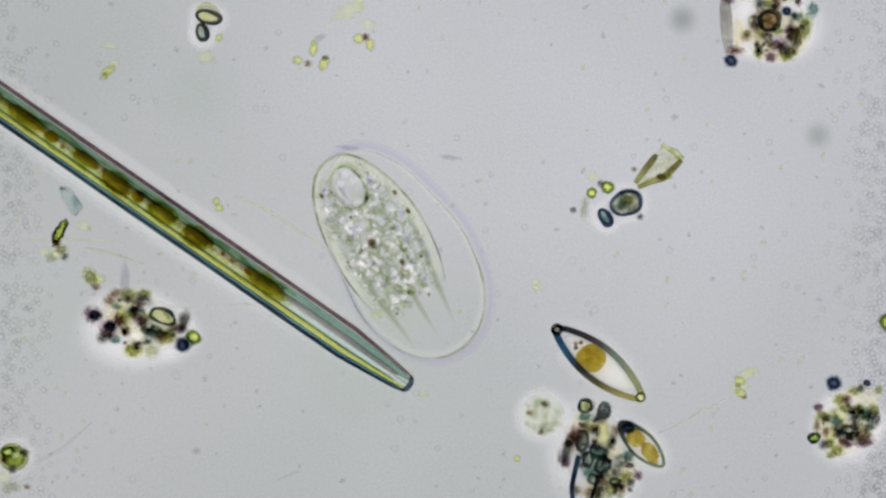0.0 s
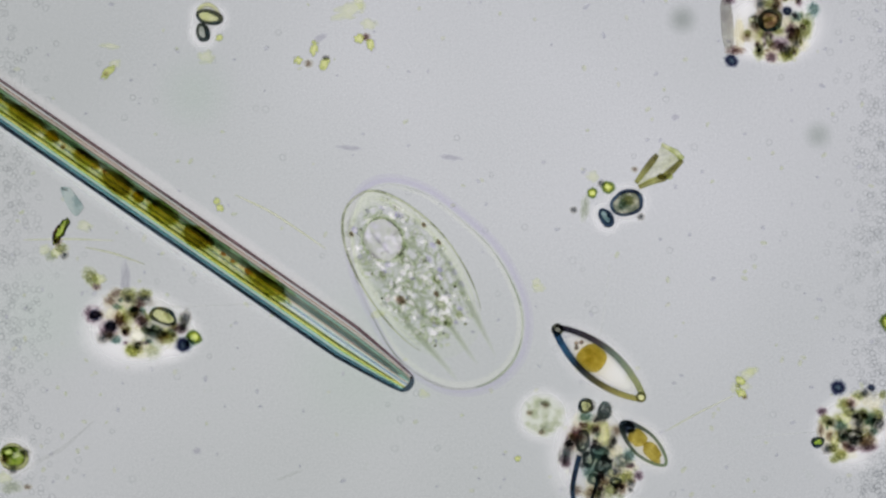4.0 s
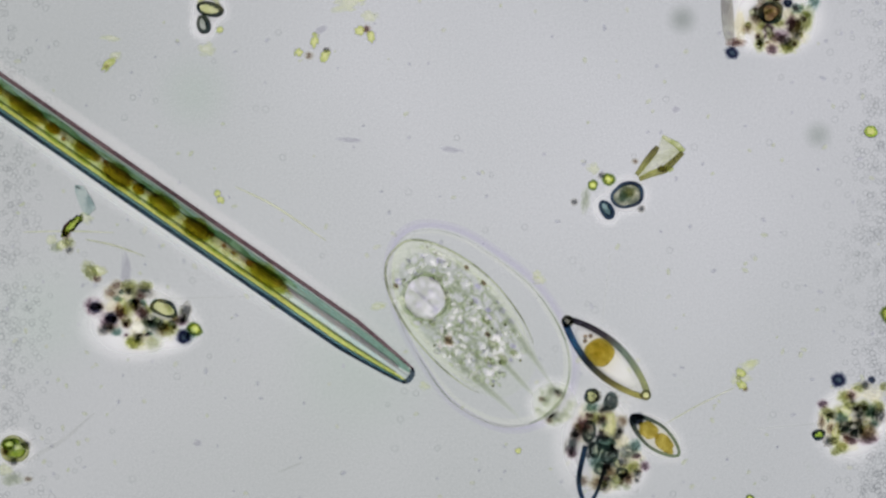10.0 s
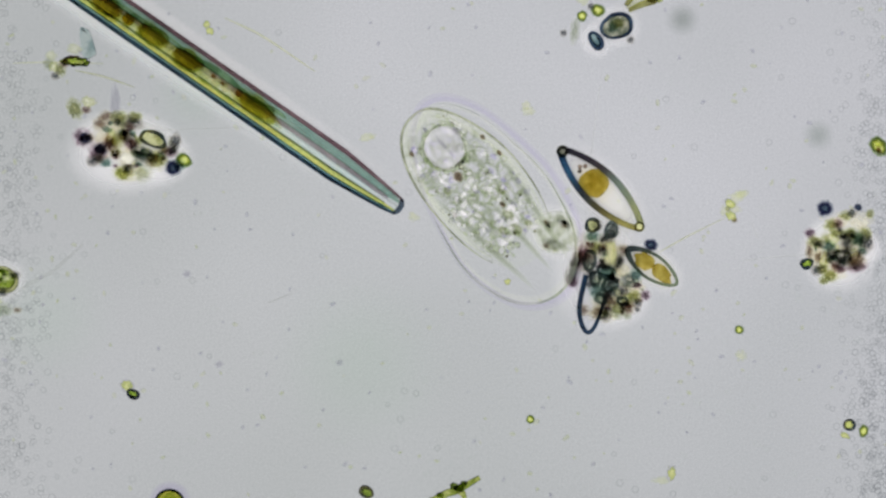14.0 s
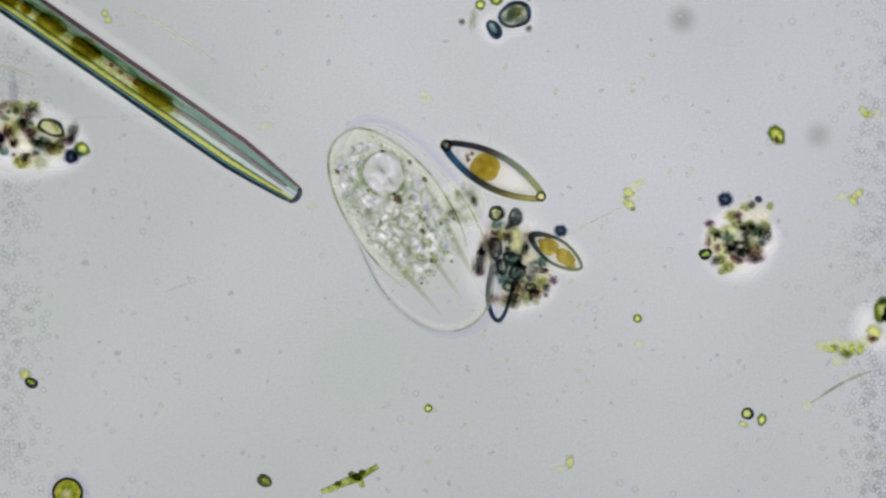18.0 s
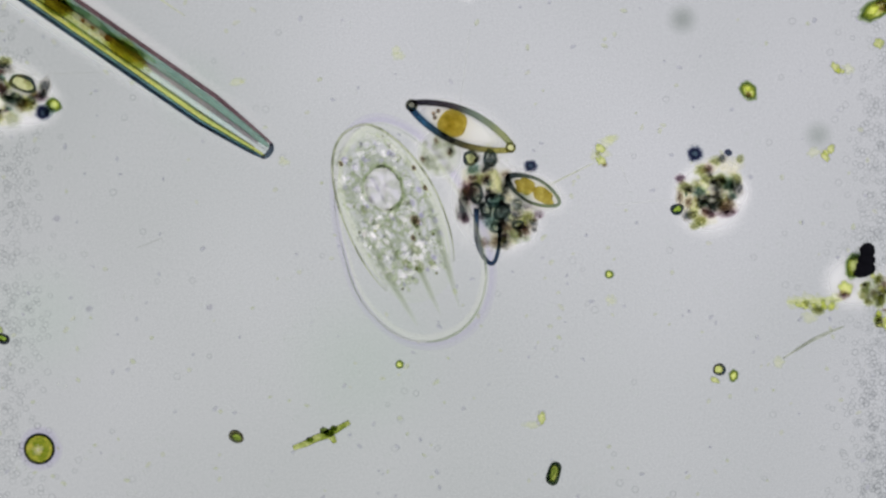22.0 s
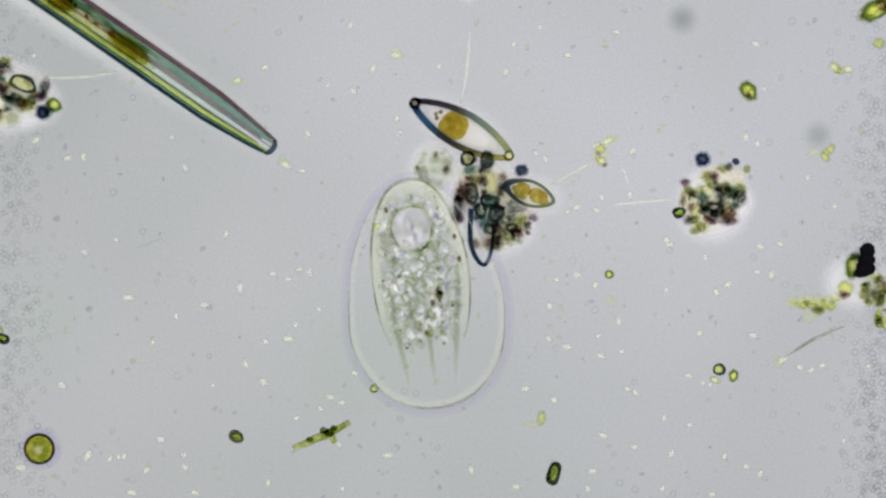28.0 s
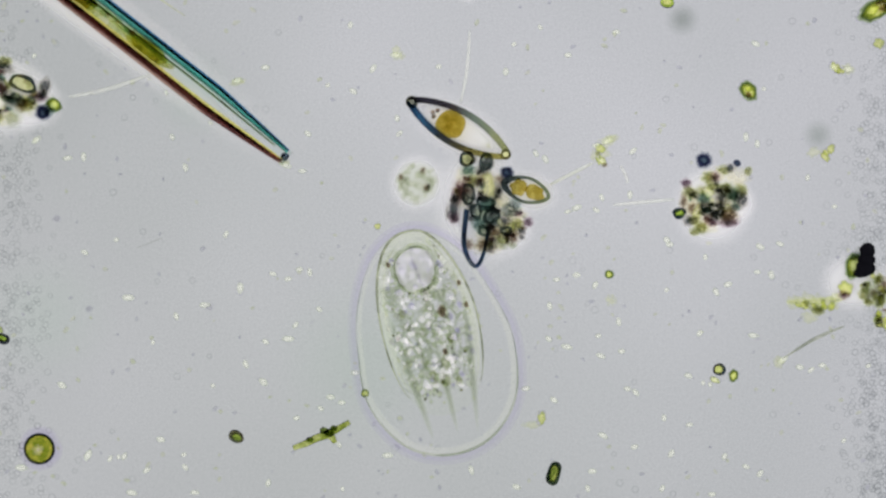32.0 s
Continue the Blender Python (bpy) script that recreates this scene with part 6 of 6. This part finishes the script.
RODS_RIGHT = ((1020, 487, 0), (985, 495, -10), (1053, 505, -65), (973, 542, 75), (1095, 570, 80), (971, 600, 40), (1100, 622, 0), (1238, 590, -60), (1267, 517, 60), (1288, 504, -20), (1365, 487, 70), (1345, 437, 30), (1340, 482, 0), (1218, 665, 20),
              (1110, 688, 10), (1125, 695, 50), (980, 708, 35), (930, 688, -10), (1123, 791, -15), (1188, 803, -60), (1220, 752, -10), (1175, 740, 80), (1282, 808, -60), (1048, 834, 0), (1040, 865, 75), (914, 862, 20), (1172, 865, -65), (1260, 875, 0), (1320, 826, 20), (1345, 838, -50), (1415, 650, 10), (1435, 655, -40), (1455, 647, 0))
MICROBES = []


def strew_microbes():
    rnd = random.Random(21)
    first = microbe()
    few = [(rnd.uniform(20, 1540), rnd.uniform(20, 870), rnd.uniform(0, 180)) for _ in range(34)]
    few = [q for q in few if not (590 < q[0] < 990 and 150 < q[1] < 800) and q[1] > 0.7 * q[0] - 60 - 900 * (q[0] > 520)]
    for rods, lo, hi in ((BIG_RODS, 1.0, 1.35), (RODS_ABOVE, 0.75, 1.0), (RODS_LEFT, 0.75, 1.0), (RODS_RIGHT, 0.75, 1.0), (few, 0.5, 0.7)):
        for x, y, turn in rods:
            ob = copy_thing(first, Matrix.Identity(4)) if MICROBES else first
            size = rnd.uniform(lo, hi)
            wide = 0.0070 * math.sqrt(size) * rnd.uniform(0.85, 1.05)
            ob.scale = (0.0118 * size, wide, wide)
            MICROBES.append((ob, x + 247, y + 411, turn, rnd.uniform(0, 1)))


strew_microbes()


# ---- faint specks over the whole slide ----
def specks(name, material, n, lo, hi, seed, label):
    rnd = random.Random(seed)
    bm = bmesh.new()
    for k in range(n):
        u, v, r = rnd.uniform(-60, 1880), rnd.uniform(-60, 1360), rnd.uniform(lo, hi)
        a = rnd.uniform(0, 3.14)
        p = P(u, v) * 1000
        made = ball(r * rnd.uniform(1, 1.9), r, r * 0.5, 0.5, 1, k)
        for w in made.verts:
            x, y = w.co.x, w.co.y
            w.co = Vector((p.x / 1000 + x * math.cos(a) - y * math.sin(a), p.y / 1000 + x * math.sin(a) + y * math.cos(a), w.co.z + r / 2000))
        tmp = bpy.data.meshes.new("speck")
        made.to_mesh(tmp)
        made.free()
        bm.from_mesh(tmp)
        bpy.data.meshes.remove(tmp)
    tagged(new(name, mesh_of(name, bm, material)), label, "specks", kind="stuff")


specks("pale_specks", matter("pale_speck", (1.0, 1.0, 0.90), (0.92, 0.95, 0.74), 1.03, scale=30), 330, 2.0, 4.6, 51, "fine pale yellow specks strewn on the glass")
specks("grey_specks", matter("grey_speck", (0.93, 0.92, 0.96), (0.80, 0.80, 0.86), 1.03, scale=30), 310, 1.8, 4.0, 52, "fine lilac-grey specks strewn on the glass")


# ---- condensation on the lamp glass: rings thickest towards both sides ----
def droplets():
    rnd = random.Random(8)
    verts, faces = [], []
    for _ in range(980):
        side = rnd.random()
        if side < 0.54:
            u = 1568 - abs(rnd.gauss(0, 38))
            v = 882 * rnd.random() ** 0.75
        elif side < 0.93:
            u = abs(rnd.gauss(0, 42))
            v = 882 * rnd.random() ** 0.8
        else:
            u, v = rnd.uniform(0, 1568), rnd.uniform(0, 882)
        c = P(u, v).xy * FAR
        r = rnd.uniform(3.8, 6.0) / 1000 * FAR
        w = 0.00085 * FAR
        n = 14
        o = len(verts)
        for k in range(n):
            a = 2 * math.pi * k / n
            for rr, z in ((r - w, 0.004), (r, 0.0065), (r + w, 0.004)):
                verts.append((c.x + rr * math.cos(a), c.y + rr * math.sin(a), z))
        for k in range(n):
            j = (k + 1) % n
            for q in (0, 1):
                faces.append((o + 3 * k + q, o + 3 * j + q, o + 3 * j + q + 1, o + 3 * k + q + 1))
    me = bpy.data.meshes.new("droplets")
    me.from_pydata(verts, [], faces)
    me.materials.append(matter("droplet_edge", (0.80, 0.81, 0.81), (0.64, 0.65, 0.66), 1.0, scale=3))
    ob = new("droplets", me)
    ob.parent = lamp
    tagged(ob, "fine rings of condensation", kind="stuff")


droplets()


def motions():
    walk(lamp, [(t, pose(x, y, LAMP_Z)) for t, x, y in PATH])
    swim = [(t, lay(u, v, 100, a)) for t, u, v, a in (
        (0, 698, 449, 60), (3, 738, 490, 57), (6, 782, 536, 53), (8, 809, 562, 51), (9, 820, 573, 50), (11, 838, 616, 52), (13, 859, 657, 54), (14.5, 876, 686, 56),
        (17, 904, 724, 59), (19, 923, 757, 61), (20, 935, 777, 63), (21, 946, 799, 66), (23, 969, 840, 71), (25, 985, 874, 76), (28, 997, 928, 83), (30, 1004, 977, 79), (32, 1016, 1011, 76))]
    walk(CILIATE, swim)
    walk(NEEDLE, [(t, lay(u, v, 29, a, r)) for t, u, v, a, r in (
        (0, 377, 441, 34.7, 0), (1, 377, 441, 34.7, 1), (1.5, 377, 441, 34.7, 5), (2, 377, 441, 34.7, 7.5), (2.5, 377, 441, 34.7, 9.5), (3.5, 377, 441, 34.7, 9.5), (5, 377, 441, 34.7, 8), (6, 377, 441, 34.7, 4), (7.5, 377, 441, 34.7, 0), (27.5, 377, 441, 34.7, 0), (28, 383, 434, 34.7, -3),
        (28.5, 388, 429, 34.9, -32), (29, 399, 430, 35.8, -74), (29.5, 408, 431, 37, -78), (30, 415, 431, 37.7, -88), (31, 421, 430, 38, -92), (32, 420, 430, 38, -90))])
    walk(CL_RIGHT, [(t, lay(1492 + x, 745 + y, 0, a)) for t, x, y, a in (
        (0, -3, 4, 0), (1, 0, 7, 1), (2, 2, 11, 1), (6, 3, 12, 0), (7, 1, 3, 0), (9, 1, 1, 0), (9.6, 2, 9, 0), (10.5, 4, 13, 0), (12.5, 3, 12, 0), (14.5, 0, 7, -2),
        (18, 2, 12, 0), (22, 1, 9, -2), (23, 0, 8, -3), (24, 4, 13, 2), (25.5, 6, 18, 4), (28, 7, 20, 4), (30, 9, 23, 5), (32, 8, 22, 5))])
    walk(CLOUD, [(t, lay(u, v, 0, a)) for t, u, v, a in (
        (0, 960, 735, 0), (8, 960, 735, 0), (9, 966, 728, 5), (10.5, 985, 730, 15), (13, 999, 728, 30), (14.5, 1004, 722, 35), (19, 1020, 690, 60), (23, 1024, 684, 70), (25.5, 1022, 690, 75),
        (28, 1016, 709, 85), (29, 992, 728, 95), (30, 976, 722, 100), (32, 985, 735, 105))])
    walk(KNOB, [(t, lay(u, v, 0.5)) for t, u, v in (
        (0, 1112, 757), (8.5, 1113, 757), (11, 1140, 754), (13, 1161, 751), (14.5, 1172, 745), (19, 1190, 739), (21, 1188, 714), (23, 1184, 703), (28, 1170, 713), (30, 1158, 716), (32, 1144, 717))])
    walk(SWIMMER, [(t, lay(u, v, 3)) for t, u, v in ((0, 1600, 238), (8, 1556, 242), (9, 1548, 243), (13, 1506, 270), (19, 1486, 300), (25, 1460, 352), (30.5, 1435, 408), (32, 1427, 415))])
    walk(DRIFTER, [(t, lay(u, v, 0.5)) for t, u, v in ((0, 956, 1055), (22, 954, 1056), (23, 951, 1058), (25.5, 930, 1080), (28, 909, 1099), (32, 893, 1107))])
    walk(FLAKE, [(t, lay(u, v, 0, a)) for t, u, v, a in ((0, 125, 354, 58), (6, 128, 356, 58), (7.5, 132, 358, 60), (9, 140, 362, 62), (11, 155, 372, 68), (13, 166, 380, 75), (14.5, 172, 392, 78), (32, 178, 398, 80))])
    walk(G_SHARD, [(t, lay(u, v, 0, a)) for t, u, v, a in ((0, 106, 412, -68), (6, 109, 409, -64), (9, 120, 411, -58), (11, 132, 417, -40), (13, 146, 421, -18), (14.5, 151, 423, 2), (32, 153, 424, 6))])
    walk(TAIL, [(t, lay(u, v, 0.5, a)) for t, u, v, a in ((0, 160, 490, 50), (9, 159, 492, 50), (13, 150, 504, 62), (14.5, 149, 506, 64), (32, 148, 507, 64))])
    walk(SHEATH, [(t, lay(u, v, 0, a)) for t, u, v, a in ((0, 377, 441, 34.7), (27.5, 377, 441, 34.7), (28.5, 388, 429, 34.9), (29, 398, 431, 35.8), (30, 413, 433, 37.7), (32, 419, 432, 38))])
    for k, (ob, u, v, a) in enumerate(RIBBONS):
        # on edge to stay unseen before the focus change, then lying flat; the first one swings round with the needle
        if k == 0:
            walk(ob, [(t, lay(x, y, 5, q, r)) for t, x, y, q, r in (
                (0, 372, 541, -2, 89), (23.0, 372, 541, -2, 89), (23.8, 372, 541, -2, 12), (24.4, 372, 541, -2, 12), (25.0, 372, 541, -2, 89), (25.8, 372, 541, -2, 89), (27.2, 372, 542, -2, 5),
                (28, 378, 544, -3, 0), (29, 400, 547, -6, 0), (30, 417, 550, -9, 0), (31, 432, 553, -15, 0), (32, 441, 563, -15.5, 0))])
            continue
        rows = [(t, lay(u, v, 5, a, r)) for t, r in ((0, 89), (23.0, 89), (23.8, 12), (24.4, 12), (25.0, 89), (25.8, 89), (27.2, 5), (32, 0))]
        walk(ob, rows)
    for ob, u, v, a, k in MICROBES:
        # stood on end in the water to stay unseen before the focus change, then lying flat on the glass
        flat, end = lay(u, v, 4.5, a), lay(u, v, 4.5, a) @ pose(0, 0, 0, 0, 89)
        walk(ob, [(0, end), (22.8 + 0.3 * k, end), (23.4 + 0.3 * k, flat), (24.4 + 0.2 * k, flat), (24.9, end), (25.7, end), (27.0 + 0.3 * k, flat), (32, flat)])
    walk(BODY, [(t, pose(x / 1000, y / 1000, 0, 0, 0, a)) for t, x, y, a in (
        (0, 0, -11, 0), (3, 2, -9, 0), (6, 5, -7, 0), (9, 11, -3, 1), (11, 7, 4, 4), (13, 2, 12, 6), (17, 0, 9, 5), (20, 0, 6, 3), (23, 0, -3, 2), (28, 0, -2, -1), (30, 4, -2, -1), (32, 4, -2, -1))])
    walk(VAC, [(t, pose(x / 1000, y / 1000, 0.050, r)) for t, x, y, r in (
        (0, -139, -10, 42), (3, -114, -10, 38), (6, -98, -29, 0), (9, -88, -30, 10), (12, -105, -13, 0), (14, -120, 2, 0), (17, -109, 10, 0), (20, -90, 30, 0), (22, -80, -1, 30), (24, -52, 5, 0),
        (25.5, -73, 1, 20), (28, -113, -7, 0), (30, -111, 6, 0), (32, -128, -3, 0))])
    walk(MEAL, [(t, pose(x / 1000, y / 1000, 0.034, 0, 0, a)) for t, x, y, a in (
        (0, -35, -24, 0), (3, -7, -47, 20), (6, -2, -51, 30), (9, -5, -48, 10), (12, -27, -26, 0), (14, -65, -7, 0), (17, -53, 7, 0), (20, -46, 33, 20), (22, -9, 30, 30), (25.5, -35, 34, 20), (28, 6, 27, 0), (32, -46, 25, 0))])
    # the swimmer leans to one side and shows itself narrower
    walk(PELLICLE, [(t, pose(0, y / 1000, 0, r)) for t, y, r in (
        (0, 9, 34), (3, 10, 26), (6, 5, 31), (9, 10, 30), (11, 9, 34), (12.5, 14, 42), (14, 14, 41), (17, 14, 42), (20, 12, 40), (22, 6, 30), (24, -1, 35), (25.5, 0, 42), (28, 0, 6), (30, -2, 0), (32, -4, 0))])
    walk(BOAT, [(t, lay(u, v, 0, a)) for t, u, v, a in (
        (0, 1059, 643, 39), (8, 1059, 643, 39), (9, 1068, 647, 43), (10.5, 1072, 648, 43.5), (12, 1081, 650, 46.5), (13, 1082, 652, 48.5), (14, 1080, 648, 44.4),
        (16.5, 1073, 639, 31), (17, 1071.5, 636, 29.7), (20, 1069, 636.5, 26.6), (22, 1063, 635.5, 23.1), (25, 1063, 634.5, 25.5), (25.5, 1063, 634, 27), (28, 1064.5, 641, 29.1), (31, 1057.5, 640, 30), (32, 1059, 638.5, 29.2))])
    # the oval alga tips up at one end late on
    walk(OVAL, [(t, lay(u, v, 52 * math.sin(radians(p)), a) @ pose(0.017 * math.sin(radians(p)), 0, 0, 0, -p)) for t, u, v, a, p in (
        (0, 1136, 787, 45, 0), (6, 1139, 786, 43, 0), (8.5, 1140, 786, 42, 0), (9.5, 1152, 786, 40, 0), (13, 1168, 786, 35.5, 0), (16.5, 1180, 783, 34, 0), (19, 1184, 772, 30, 0), (20, 1189, 761, 26, 0),
        (22, 1191, 749, 27, 14), (24, 1193, 747, 24, 22), (25.5, 1190, 749, 22, 27), (28, 1184, 754, 20, 33), (30, 1182, 745, 10, 42), (32, 1178, 748, 18, 39))])
    walk(HEAP, [(t, lay(u, v, 0, a)) for t, u, v, a in (
        (0, 1039, 799, 0), (8.5, 1039, 799, 0), (10, 1049, 796, 0), (12, 1063, 794, 0), (14, 1069, 793, 0), (16.5, 1080, 793, -2.5), (19, 1089, 787, -5),
        (20.5, 1101, 773, -11), (23, 1103, 769, -14), (25.5, 1100, 767, -13), (28, 1094, 771, -11), (32, 1087, 773, -7))])


motions()
